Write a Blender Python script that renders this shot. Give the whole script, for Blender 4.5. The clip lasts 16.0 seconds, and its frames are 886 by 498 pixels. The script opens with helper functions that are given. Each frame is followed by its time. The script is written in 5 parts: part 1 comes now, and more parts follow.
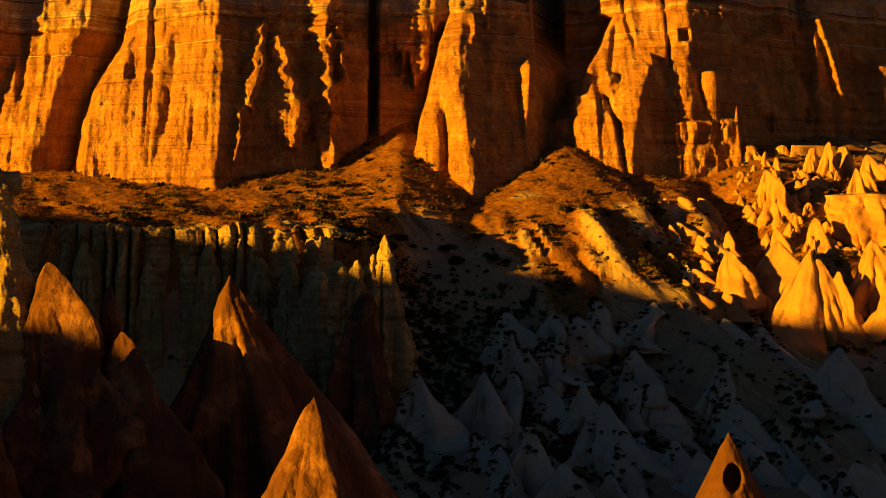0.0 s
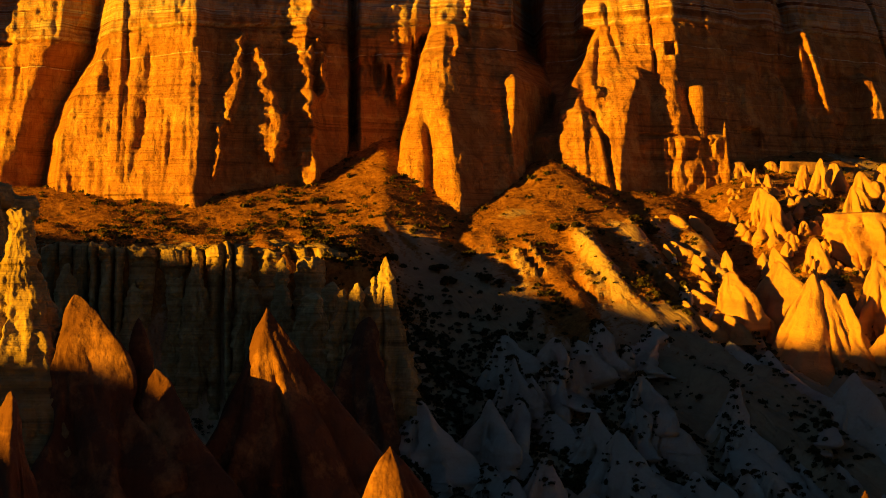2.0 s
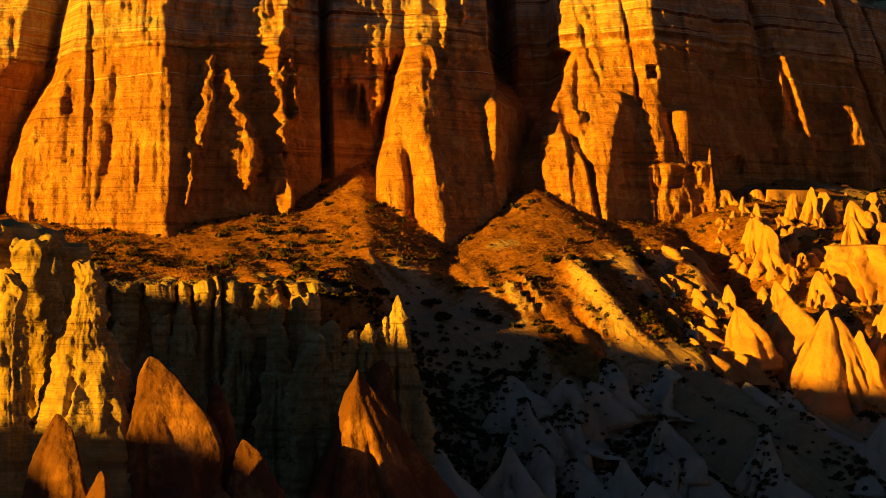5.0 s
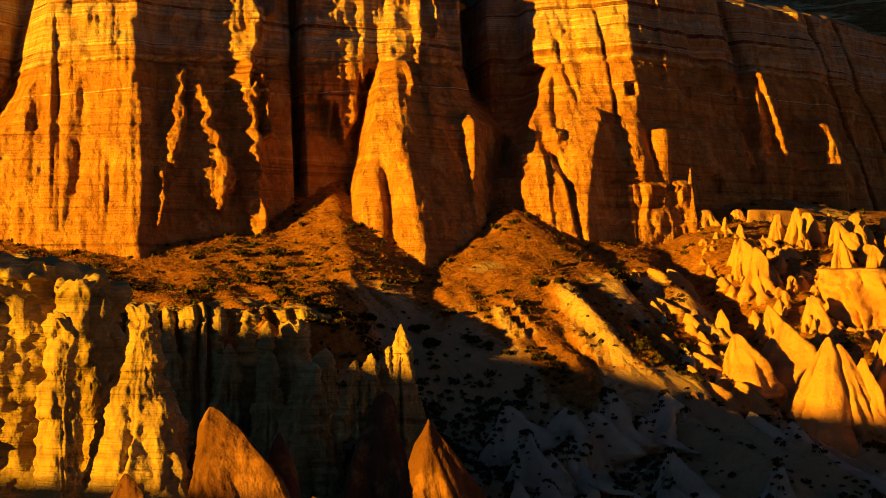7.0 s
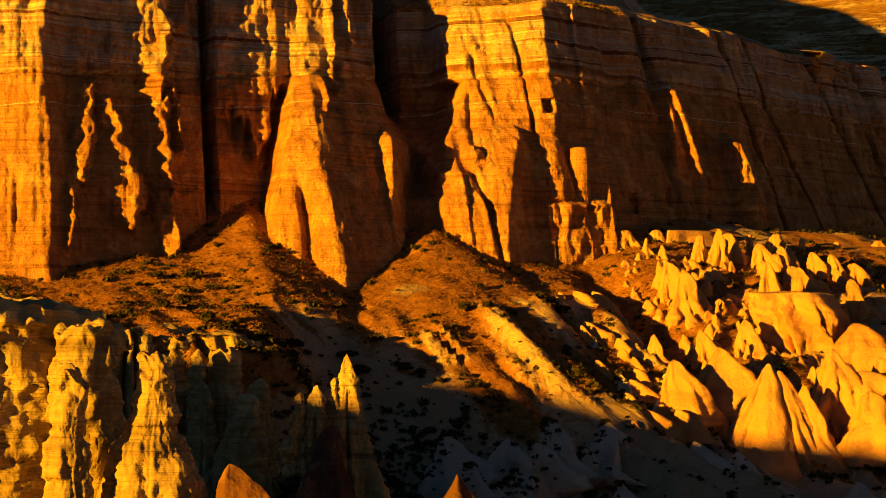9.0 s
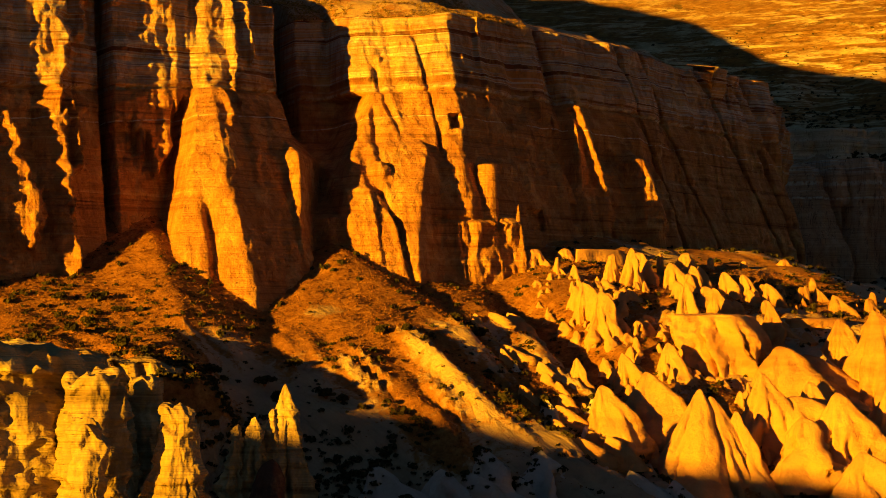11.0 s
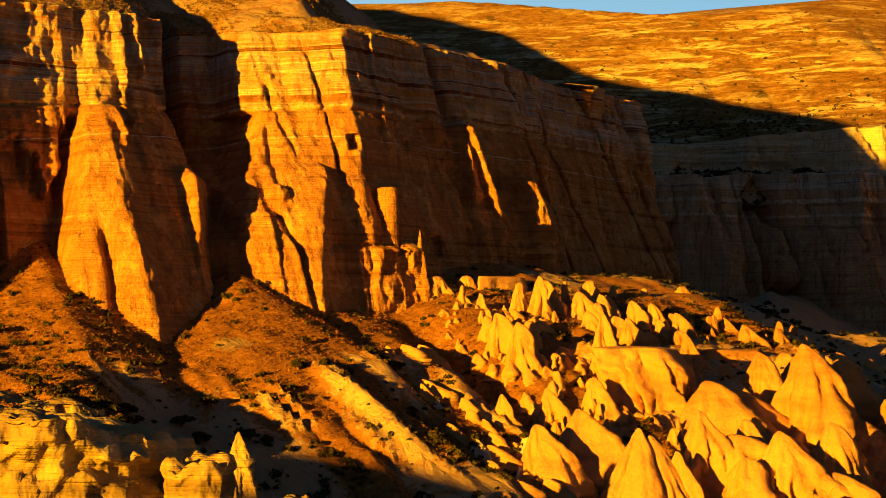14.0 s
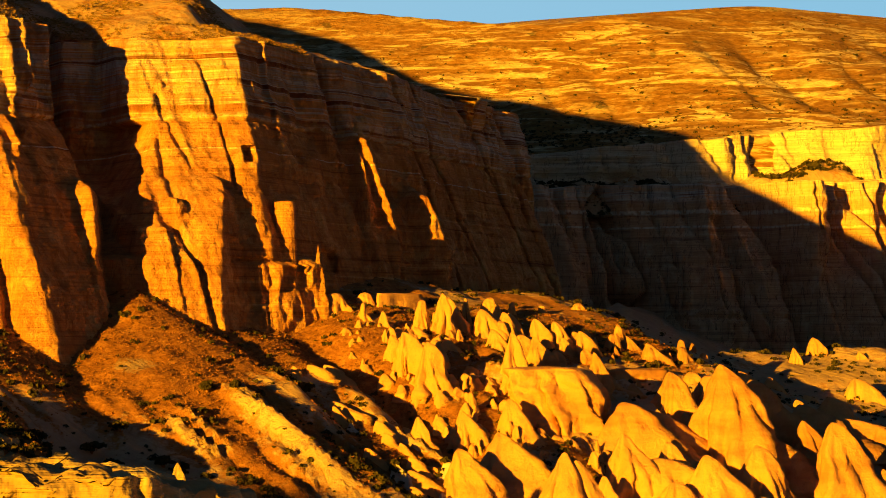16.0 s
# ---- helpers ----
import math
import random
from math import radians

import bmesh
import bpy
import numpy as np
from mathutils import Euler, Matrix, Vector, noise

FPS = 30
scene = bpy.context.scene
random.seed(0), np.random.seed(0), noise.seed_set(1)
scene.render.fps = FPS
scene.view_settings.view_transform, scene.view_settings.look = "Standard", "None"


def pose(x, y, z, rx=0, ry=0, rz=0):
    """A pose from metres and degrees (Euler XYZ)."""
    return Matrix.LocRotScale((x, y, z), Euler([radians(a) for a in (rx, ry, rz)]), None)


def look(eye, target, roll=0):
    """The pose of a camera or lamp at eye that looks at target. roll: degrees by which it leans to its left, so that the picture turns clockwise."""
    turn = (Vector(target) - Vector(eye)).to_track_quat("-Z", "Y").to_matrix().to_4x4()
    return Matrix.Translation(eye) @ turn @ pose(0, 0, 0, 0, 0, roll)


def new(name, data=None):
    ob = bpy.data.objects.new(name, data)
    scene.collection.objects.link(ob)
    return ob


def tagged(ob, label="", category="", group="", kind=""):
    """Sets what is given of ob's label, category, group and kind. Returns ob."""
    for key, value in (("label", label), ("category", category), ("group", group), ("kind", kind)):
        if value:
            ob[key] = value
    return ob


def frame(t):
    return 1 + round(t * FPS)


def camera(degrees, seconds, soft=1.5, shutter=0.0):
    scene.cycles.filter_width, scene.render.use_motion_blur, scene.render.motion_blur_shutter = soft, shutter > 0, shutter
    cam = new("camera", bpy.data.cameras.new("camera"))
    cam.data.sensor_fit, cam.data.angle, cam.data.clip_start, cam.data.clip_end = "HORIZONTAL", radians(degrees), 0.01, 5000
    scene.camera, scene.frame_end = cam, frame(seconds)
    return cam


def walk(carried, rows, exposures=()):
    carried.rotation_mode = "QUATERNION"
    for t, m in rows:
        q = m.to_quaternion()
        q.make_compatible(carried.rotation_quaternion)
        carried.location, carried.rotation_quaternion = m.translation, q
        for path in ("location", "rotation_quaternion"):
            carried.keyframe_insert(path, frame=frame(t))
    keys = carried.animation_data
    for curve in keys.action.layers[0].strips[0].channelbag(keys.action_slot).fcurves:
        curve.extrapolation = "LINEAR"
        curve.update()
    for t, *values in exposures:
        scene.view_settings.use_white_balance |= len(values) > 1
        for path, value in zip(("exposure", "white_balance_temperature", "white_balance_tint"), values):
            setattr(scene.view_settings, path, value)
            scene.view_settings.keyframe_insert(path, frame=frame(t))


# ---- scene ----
cam = camera(23.229, 16.0, soft=0.6)
PATH = [
    (0.0, pose(0.000, -350.000, 60.000, 91.461, 0.000, -0.001)),
    (0.5, pose(-2.402, -347.555, 60.529, 91.511, 0.000, -0.498)),
    (1.0, pose(-4.827, -345.082, 61.089, 91.549, 0.000, -0.995)),
    (1.5, pose(-7.400, -342.660, 61.635, 91.597, 0.000, -1.520)),
    (2.0, pose(-9.998, -340.251, 62.149, 91.639, 0.000, -2.073)),
    (2.5, pose(-12.612, -337.719, 62.693, 91.680, 0.000, -2.646)),
    (3.0, pose(-15.406, -335.142, 63.310, 91.725, 0.000, -3.285)),
    (3.5, pose(-18.102, -332.545, 63.911, 91.773, 0.000, -3.883)),
    (4.0, pose(-20.902, -329.924, 64.560, 91.826, 0.000, -4.412)),
    (6.5, pose(-34.217, -316.258, 67.724, 92.047, 0.000, -7.423)),
    (7.0, pose(-36.977, -313.443, 68.418, 92.096, 0.000, -8.152)),
    (7.5, pose(-39.563, -310.623, 69.081, 92.131, 0.000, -8.851)),
    (8.0, pose(-42.234, -307.816, 69.813, 92.169, 0.000, -9.763)),
    (8.5, pose(-44.741, -305.020, 70.443, 92.199, 0.000, -11.005)),
    (9.0, pose(-47.443, -302.092, 71.070, 92.246, 0.000, -12.499)),
    (11.5, pose(-59.777, -287.017, 74.153, 92.409, 0.000, -18.288)),
    (12.0, pose(-62.180, -283.878, 74.802, 92.439, 0.000, -19.417)),
    (12.5, pose(-64.455, -280.653, 75.418, 92.457, 0.000, -20.387)),
    (13.0, pose(-66.709, -277.371, 76.047, 92.478, 0.000, -21.343)),
    (13.5, pose(-68.879, -274.076, 76.639, 92.503, 0.000, -22.282)),
    (14.0, pose(-71.062, -270.732, 77.184, 92.534, 0.000, -23.327)),
    (14.5, pose(-73.266, -267.332, 77.698, 92.574, 0.000, -24.503)),
    (15.0, pose(-75.343, -263.912, 78.142, 92.612, 0.000, -25.655)),
    (15.5, pose(-77.382, -260.457, 78.577, 92.659, 0.000, -26.955)),
    (16.0, pose(-79.414, -256.964, 78.967, 92.707, 0.000, -28.471)),
]
# ---- end of path
EXPOSURES = [(0.0, 1.50), (8.0, 1.63), (16.0, 1.80)]
walk(cam, PATH, EXPOSURES)

# ---- light ----
SUN = Vector((-0.872, -0.489, 0.0)).normalized()
SUN_UP = radians(5.0)
world = bpy.data.worlds.new("evening_sky")
scene.world = world
world.use_nodes = True
wn = world.node_tree
sky = wn.nodes.new("ShaderNodeTexSky")
sky.sky_type, sky.sun_disc = "NISHITA", False
sky.ozone_density, sky.dust_density = 3.0, 0.0
sky.sun_elevation, sky.sun_rotation = SUN_UP, math.atan2(SUN.x, SUN.y)
wn.links.new(sky.outputs[0], wn.nodes["Background"].inputs[0])
wn.nodes["Background"].inputs[1].default_value = 0.0140
lamp = bpy.data.lights.new("sun", "SUN")
lamp.energy, lamp.angle, lamp.color = 5.0, radians(0.5), (1.0, 0.46, 0.008)
sun = new("sun", lamp)
sun.matrix_world = look(Vector((SUN.x, SUN.y, math.tan(SUN_UP))) * 300, (0, 0, 0))


# ---- noise in numpy ----
def rnd(ix, iy, iz, seed):
    h = (ix.astype(np.int64) * 374761393 + iy.astype(np.int64) * 668265263 + iz.astype(np.int64) * 2147483647 + seed * 1274126177) & 0xFFFFFFFF
    h = ((h ^ (h >> 13)) * 1274126177) & 0xFFFFFFFF
    h = ((h ^ (h >> 16)) * 2246822519) & 0xFFFFFFFF
    return ((h ^ (h >> 15)) & 0xFFFF) / 65535.0


def value(x, y, z, seed=0):
    """Smooth noise from -1 to 1."""
    x, y, z = np.broadcast_arrays(np.asarray(x, float), np.asarray(y, float), np.asarray(z, float))
    ix, iy, iz = np.floor(x), np.floor(y), np.floor(z)
    fx, fy, fz = x - ix, y - iy, z - iz
    fx, fy, fz = (q * q * q * (q * (q * 6 - 15) + 10) for q in (fx, fy, fz))
    out = 0
    for a in (0, 1):
        for b in (0, 1):
            for c in (0, 1):
                w = (fx if a else 1 - fx) * (fy if b else 1 - fy) * (fz if c else 1 - fz)
                out = out + w * rnd(ix + a, iy + b, iz + c, seed)
    return out * 2 - 1


def fbm(x, y, z, octaves=4, seed=0):
    out, amp = 0, 1.0
    for k in range(octaves):
        out = out + amp * value(x * 2 ** k, y * 2 ** k, z * 2 ** k, seed + 17 * k)
        amp *= 0.5
    return out / 1.6


def ridged(x, y, z, octaves=3, seed=0):
    out, amp = 0, 1.0
    for k in range(octaves):
        out = out + amp * (1 - 2 * np.abs(value(x * 2 ** k, y * 2 ** k, z * 2 ** k, seed + 17 * k)))
        amp *= 0.5
    return out / 1.5


def sstep(a, b, x):
    q = np.clip((x - a) / (b - a), 0, 1)
    return q * q * (3 - 2 * q)


def smin(a, b, k):
    h = np.clip(0.5 + 0.5 * (b - a) / k, 0, 1)
    return b + (a - b) * h - k * h * (1 - h)


# ---- meshes ----
def mesh_from(name, verts, faces, mat, smooth=True):
    me = bpy.data.meshes.new(name)
    verts, faces = np.asarray(verts, np.float32), np.asarray(faces, np.int32)
    n = faces.shape[1]
    me.vertices.add(len(verts))
    me.vertices.foreach_set("co", verts.ravel())
    me.loops.add(faces.size)
    me.loops.foreach_set("vertex_index", faces.ravel())
    me.polygons.add(len(faces))
    me.polygons.foreach_set("loop_start", np.arange(0, faces.size, n, dtype=np.int32))
    me.update(calc_edges=True)
    me.polygons.foreach_set("use_smooth", np.full(len(faces), smooth))
    me.validate()
    me.materials.append(mat)
    return me


def grid_faces(n, m, wrap=False):
    """Quads of a grid of n rows and m columns."""
    i, j = np.meshgrid(np.arange(n - 1), np.arange(m if wrap else m - 1), indexing="ij")
    a, b = i * m + j, i * m + (j + 1) % m
    return np.stack([a, b, b + m, a + m], -1).reshape(-1, 4)


def sheet(name, x, y, z, mat):
    n, m = x.shape
    return new(name, mesh_from(name, np.stack([x, y, z], -1).reshape(-1, 3), grid_faces(n, m), mat))


def whole(name, x, y, z, label, category, group=""):
    """An Empty at a thing's base, to hold its parts."""
    ob = new(name)
    ob.location = (x, y, z)
    return tagged(ob, label, category, group)


def under(child, parent, label=""):
    """Makes child a part of parent, where it stands."""
    child.parent = parent
    child.matrix_parent_inverse = Matrix.Translation(parent.location).inverted()
    for key in ("category", "group"):
        if key in child:
            del child[key]
    if label:
        child["label"] = label
    elif "label" in child:
        del child["label"]
    return child


def attribute(ob, name, values):
    ob.data.attributes.new(name, "FLOAT", "POINT").data.foreach_set("value", np.asarray(values, np.float32).ravel())


# ---- materials ----
class Nodes:
    def __init__(self, name):
        self.mat = bpy.data.materials.new(name)
        self.mat.use_nodes = True
        self.tree = self.mat.node_tree
        self.bsdf = self.tree.nodes["Principled BSDF"]
        self.bsdf.inputs["Specular IOR Level"].default_value = 0.15
        self.pos = self.tree.nodes.new("ShaderNodeNewGeometry").outputs["Position"]

    def add(self, kind):
        return self.tree.nodes.new(kind)

    def link(self, a, b):
        self.tree.links.new(a, b)

    def scaled(self, sx, sy, sz):
        n = self.add("ShaderNodeVectorMath")
        n.operation = "MULTIPLY"
        self.link(self.pos, n.inputs[0])
        n.inputs[1].default_value = (sx, sy, sz)
        return n.outputs[0]

    def noise(self, sx, sy, sz, detail=4.0, rough=0.55, distortion=0.0):
        n = self.add("ShaderNodeTexNoise")
        n.inputs["Scale"].default_value, n.inputs["Detail"].default_value = 1.0, detail
        n.inputs["Roughness"].default_value, n.inputs["Distortion"].default_value = rough, distortion
        self.link(self.scaled(sx, sy, sz), n.inputs["Vector"])
        return n.outputs["Fac"]

    def ramp(self, fac, *stops):
        n = self.add("ShaderNodeValToRGB")
        els = n.color_ramp.elements
        while len(els) < len(stops):
            els.new(0.5)
        for e, (p, c) in zip(els, stops):
            e.position, e.color = p, (*c, 1) if len(c) == 3 else c
        self.link(fac, n.inputs[0])
        return n.outputs[0]

    def span(self, fac, a, b):
        n = self.add("ShaderNodeMapRange")
        self.link(fac, n.inputs[0])
        n.inputs[1].default_value, n.inputs[2].default_value = a, b
        return n.outputs[0]

    def mix(self, fac, a, b, kind="MIX"):
        n = self.add("ShaderNodeMix")
        n.data_type, n.blend_type = "RGBA", kind
        for sock, v in ((n.inputs[0], fac), (n.inputs[6], a), (n.inputs[7], b)):
            if isinstance(v, (int, float)):
                sock.default_value = v
            elif isinstance(v, tuple):
                sock.default_value = (*v, 1)
            else:
                self.link(v, sock)
        return n.outputs[2]

    def maths(self, op, a, b):
        n = self.add("ShaderNodeMath")
        n.operation = op
        for sock, v in ((n.inputs[0], a), (n.inputs[1], b)):
            if isinstance(v, (int, float)):
                sock.default_value = v
            else:
                self.link(v, sock)
        return n.outputs[0]

    def height(self):
        n = self.add("ShaderNodeSeparateXYZ")
        self.link(self.pos, n.inputs[0])
        return n.outputs[2]

    def bed_height(self):
        """Height above beds that rise slowly towards the east."""
        n = self.add("ShaderNodeSeparateXYZ")
        self.link(self.pos, n.inputs[0])
        clamp = self.add("ShaderNodeClamp")
        self.link(n.outputs[0], clamp.inputs[0])
        clamp.inputs[1].default_value, clamp.inputs[2].default_value = -60.0, 35.0
        return self.maths("SUBTRACT", n.outputs[2], self.maths("MULTIPLY", clamp.outputs[0], 0.06))

    def value_of(self, name):
        n = self.add("ShaderNodeAttribute")
        n.attribute_name = name
        return n.outputs["Fac"]

    def done(self, colour, rough, *bumps):
        self.link(colour, self.bsdf.inputs["Base Color"])
        self.bsdf.inputs["Roughness"].default_value = rough
        last = None
        for h, strength, dist in bumps:
            b = self.add("ShaderNodeBump")
            b.inputs["Strength"].default_value, b.inputs["Distance"].default_value = strength, dist
            self.link(h, b.inputs["Height"])
            if last:
                self.link(last, b.inputs["Normal"])
            last = b.outputs[0]
        if last:
            self.link(last, self.bsdf.inputs["Normal"])
        return self.mat


def rock(name, dark, mid, pale, z_pale=None, band=1.3, streak=0.5, grain=0.6, relief=0.5, tint=1.0, lines=(), cracks=0.6, blots=0.35, fine_bump=0.8):
    """Layered tuff: level beds of changing colour, run-down streaks, grain. z_pale: height from which the beds turn to grey and cream."""
    n = Nodes(name)
    beds = n.noise(0.018, 0.018, band, 5, 0.65)
    fine = n.noise(0.05, 0.05, band * 4.5, 3, 0.6)
    col = n.ramp(beds, (0.30, dark), (0.47, mid), (0.60, mid), (0.74, pale))
    col = n.mix(n.maths("MULTIPLY", n.span(fine, 0.35, 0.75), tint), col, n.mix(1.0, col, (0.72, 0.62, 0.55), "MULTIPLY"))
    if lines:
        for at, half in lines:
            d = n.maths("ABSOLUTE", n.maths("SUBTRACT", n.maths("ADD", n.bed_height(), n.maths("MULTIPLY", n.noise(0.07, 0.07, 0.02, 3), 1.2)), at + 0.6), 0)
            m = n.maths("MULTIPLY", n.span(d, half * 1.5, half * 0.6), n.span(n.noise(0.6, 0.6, 0.6, 4), 0.38, 0.5))
            col = n.mix(n.maths("MULTIPLY", m, 0.9), col, (0.76, 0.67, 0.52))
    if z_pale:
        zed = n.maths("ADD", n.bed_height(), n.maths("MULTIPLY", n.noise(0.05, 0.05, 0.05, 2), 3.0))
        up = n.span(zed, z_pale, z_pale + 3.0)
        line = n.noise(0.012, 0.012, band * 0.75, 3, 0.5)
        col = n.mix(up, col, n.ramp(line, (0.36, mid), (0.43, (0.52, 0.46, 0.38)), (0.51, mid), (0.57, (0.70, 0.65, 0.56)), (0.66, dark)))
    stain = n.noise(0.45, 0.45, 0.035, 5, 0.6, 0.4)
    col = n.mix(n.maths("MULTIPLY", n.span(stain, 0.5, 0.8), streak), col, dark)
    blot = n.noise(0.22, 0.22, 0.22, 5, 0.7)
    col = n.mix(n.maths("MULTIPLY", n.span(blot, 0.50, 0.66), blots), col, pale)
    rust = n.noise(0.31, 0.31, 0.2, 4, 0.65, 0.5)
    col = n.mix(n.maths("MULTIPLY", n.span(rust, 0.52, 0.64), blots), col, n.mix(0.5, dark, mid))
    g = n.noise(2.2, 2.2, 3.0, 6, 0.7)
    col = n.mix(n.maths("MULTIPLY", n.span(g, 0.55, 0.8), 0.45), col, n.mix(1.0, col, (0.55, 0.5, 0.48), "MULTIPLY"))
    lump = n.noise(0.9, 0.9, 0.5, 6 if cracks else 3, 0.7 if cracks else 0.5)
    # Pits and crack lines are darkened in colour, standing in for crevice shade.
    pits = n.noise(1.5, 1.5, 0.9, 5, 0.7, 0.3)
    col = n.mix(n.maths("MULTIPLY", n.span(pits, 0.57, 0.68), 0.38 * grain), col, n.mix(1.0, col, (0.42, 0.34, 0.32), "MULTIPLY"))
    rift = n.maths("ABSOLUTE", n.maths("SUBTRACT", n.noise(0.30, 0.30, 0.035, 4, 0.6, 0.25), 0.5), 0)
    col = n.mix(n.maths("MULTIPLY", n.span(rift, 0.013, 0.003), cracks), col, n.mix(1.0, col, (0.16, 0.12, 0.11), "MULTIPLY"))
    return n.done(col, 0.95, (beds, relief, 0.9), (fine, relief, 0.45), (lump, min(1.0, grain * 1.1), 1.05 if cracks else 0.5), (n.span(rift, 0.0, 0.03), cracks, 0.6 * cracks), (g, fine_bump, 0.32))


CLIFF = rock("red_tuff", (0.20, 0.072, 0.027), (0.58, 0.275, 0.092), (0.77, 0.49, 0.195), z_pale=111.5, relief=0.7, grain=1.0, streak=0.9, blots=0.6, cracks=0.2, fine_bump=0.25, tint=0.6, lines=((110.6, 0.24), (105.6, 0.09), (115.6, 0.5), (118.6, 0.30), (113.0, 0.16), (121.4, 0.22)))
BEDS = rock("cream_beds", (0.34, 0.27, 0.18), (0.70, 0.60, 0.42), (0.80, 0.73, 0.58), band=0.62, streak=0.3, cracks=0.5, relief=0.9, grain=1.0)
FAR_CLIFF = rock("far_tuff", (0.31, 0.145, 0.08), (0.66, 0.40, 0.23), (0.76, 0.58, 0.41), z_pale=131.0, band=0.7, streak=0.7, grain=1.0, lines=((126.4, 0.7), (121.0, 0.35), (131.5, 0.4)))
CREAM = rock("cream_tuff", (0.28, 0.125, 0.05), (0.51, 0.275, 0.11), (0.60, 0.36, 0.155), band=0.12, streak=0.3, grain=0.45, relief=0.1, tint=0.15, cracks=0.0)
PALE = rock("grey_tuff", (0.32, 0.255, 0.21), (0.55, 0.45, 0.37), (0.66, 0.56, 0.47), band=0.12, streak=0.3, grain=0.5, relief=0.1, tint=0.15, cracks=0.0)
YELLOW = rock("yellow_tuff", (0.10, 0.066, 0.036), (0.37, 0.265, 0.125), (0.56, 0.44, 0.23), band=0.62, streak=0.5, grain=0.8, relief=0.6, tint=0.8, cracks=0.0, blots=0.6, fine_bump=0.15)
# Dark and mid tones set near black to imitate deep shade on the cones.
PINK = rock("pink_tuff_shade_dark", (0.050, 0.022, 0.014), (0.125, 0.054, 0.032), (0.40, 0.20, 0.09), band=0.12, streak=0.5, grain=1.0, relief=0.1, tint=0.2, cracks=0.0, blots=0.65, fine_bump=0.25)


def soil():
    """Cream scree with dry russet steppe where the 'plants' value is high."""
    n = Nodes("scree_and_steppe")
    big = n.noise(0.09, 0.09, 0.09, 5, 0.65)
    fine = n.noise(0.8, 0.8, 0.8, 6, 0.7)
    speck = n.noise(2.6, 2.6, 2.6, 4, 0.7)
    earth = n.ramp(big, (0.3, (0.33, 0.225, 0.14)), (0.55, (0.48, 0.33, 0.20)), (0.75, (0.56, 0.41, 0.27)))
    earth = n.mix(n.maths("MULTIPLY", n.span(fine, 0.5, 0.75), 0.5), earth, (0.27, 0.18, 0.11))
    grass = n.ramp(fine, (0.25, (0.08, 0.036, 0.012)), (0.45, (0.25, 0.10, 0.024)), (0.72, (0.43, 0.205, 0.06)))
    grass = n.mix(n.maths("MULTIPLY", n.span(speck, 0.55, 0.72), 0.6), grass, (0.05, 0.035, 0.011))
    mask = n.maths("ADD", n.value_of("plants"), n.maths("MULTIPLY", n.maths("SUBTRACT", fine, 0.5), 1.4))
    mask = n.maths("ADD", mask, n.maths("MULTIPLY", n.maths("SUBTRACT", big, 0.5), 0.9))
    col = n.mix(n.span(mask, 0.36, 0.62), earth, grass)
    turned = n.add("ShaderNodeVectorRotate")
    turned.rotation_type = "Z_AXIS"
    turned.inputs["Angle"].default_value = radians(-29)
    n.link(n.pos, turned.inputs["Vector"])
    n.pos = turned.outputs[0]
    rill = n.noise(0.75, 0.055, 0.05, 5, 0.6, 0.3)
    bare = n.maths("MULTIPLY", rill, n.span(mask, 0.75, 0.3))
    return n.done(col, 1.0, (bare, 1.0, 1.6), (big, 0.3, 1.0), (fine, 0.8, 0.5), (speck, 0.8, 0.2))


def hillside():
    """Far slope of golden dry grass with level cream ledges, most of them below its bare top."""
    n = Nodes("terraced_hillside")
    wav = n.noise(0.036, 0.036, 0.27, 7, 0.72, 1.0)
    patch = n.noise(0.022, 0.022, 0.04, 5, 0.68)
    fine = n.noise(0.25, 0.25, 0.5, 6, 0.72)
    blot = n.noise(0.06, 0.06, 0.10, 5, 0.7)
    grass = n.ramp(fine, (0.3, (0.12, 0.06, 0.017)), (0.5, (0.26, 0.13, 0.034)), (0.7, (0.36, 0.21, 0.06)))
    grass = n.mix(n.maths("MULTIPLY", n.span(blot, 0.5, 0.66), 0.55), grass, (0.17, 0.078, 0.018))
    ledge = n.ramp(fine, (0.3, (0.44, 0.33, 0.16)), (0.6, (0.76, 0.64, 0.39)))
    low = n.span(n.maths("ADD", n.height(), n.maths("MULTIPLY", patch, 60.0)), 285.0, 245.0)
    m = n.maths("MULTIPLY", n.maths("MULTIPLY", n.span(wav, 0.49, 0.56), n.span(patch, 0.38, 0.54)), n.maths("ADD", n.maths("MULTIPLY", low, 0.85), 0.15))
    col = n.mix(m, grass, ledge)
    col = n.mix(n.maths("MULTIPLY", n.span(n.noise(0.12, 0.12, 0.12, 3, 0.6), 0.64, 0.7), 0.7), col, (0.06, 0.05, 0.02))
    return n.done(col, 1.0, (wav, 0.7, 4.0), (fine, 0.8, 1.4))


SOIL, HILL = soil(), hillside()


def leaf(name, a, b):
    n = Nodes(name)
    return n.done(n.ramp(n.noise(1.7, 1.7, 1.7, 3), (0.35, a), (0.65, b)), 0.9)


SHRUB = leaf("shrub_leaves", (0.022, 0.020, 0.008), (0.062, 0.048, 0.016))
TUFT = leaf("dry_tufts", (0.13, 0.052, 0.014), (0.35, 0.15, 0.04))


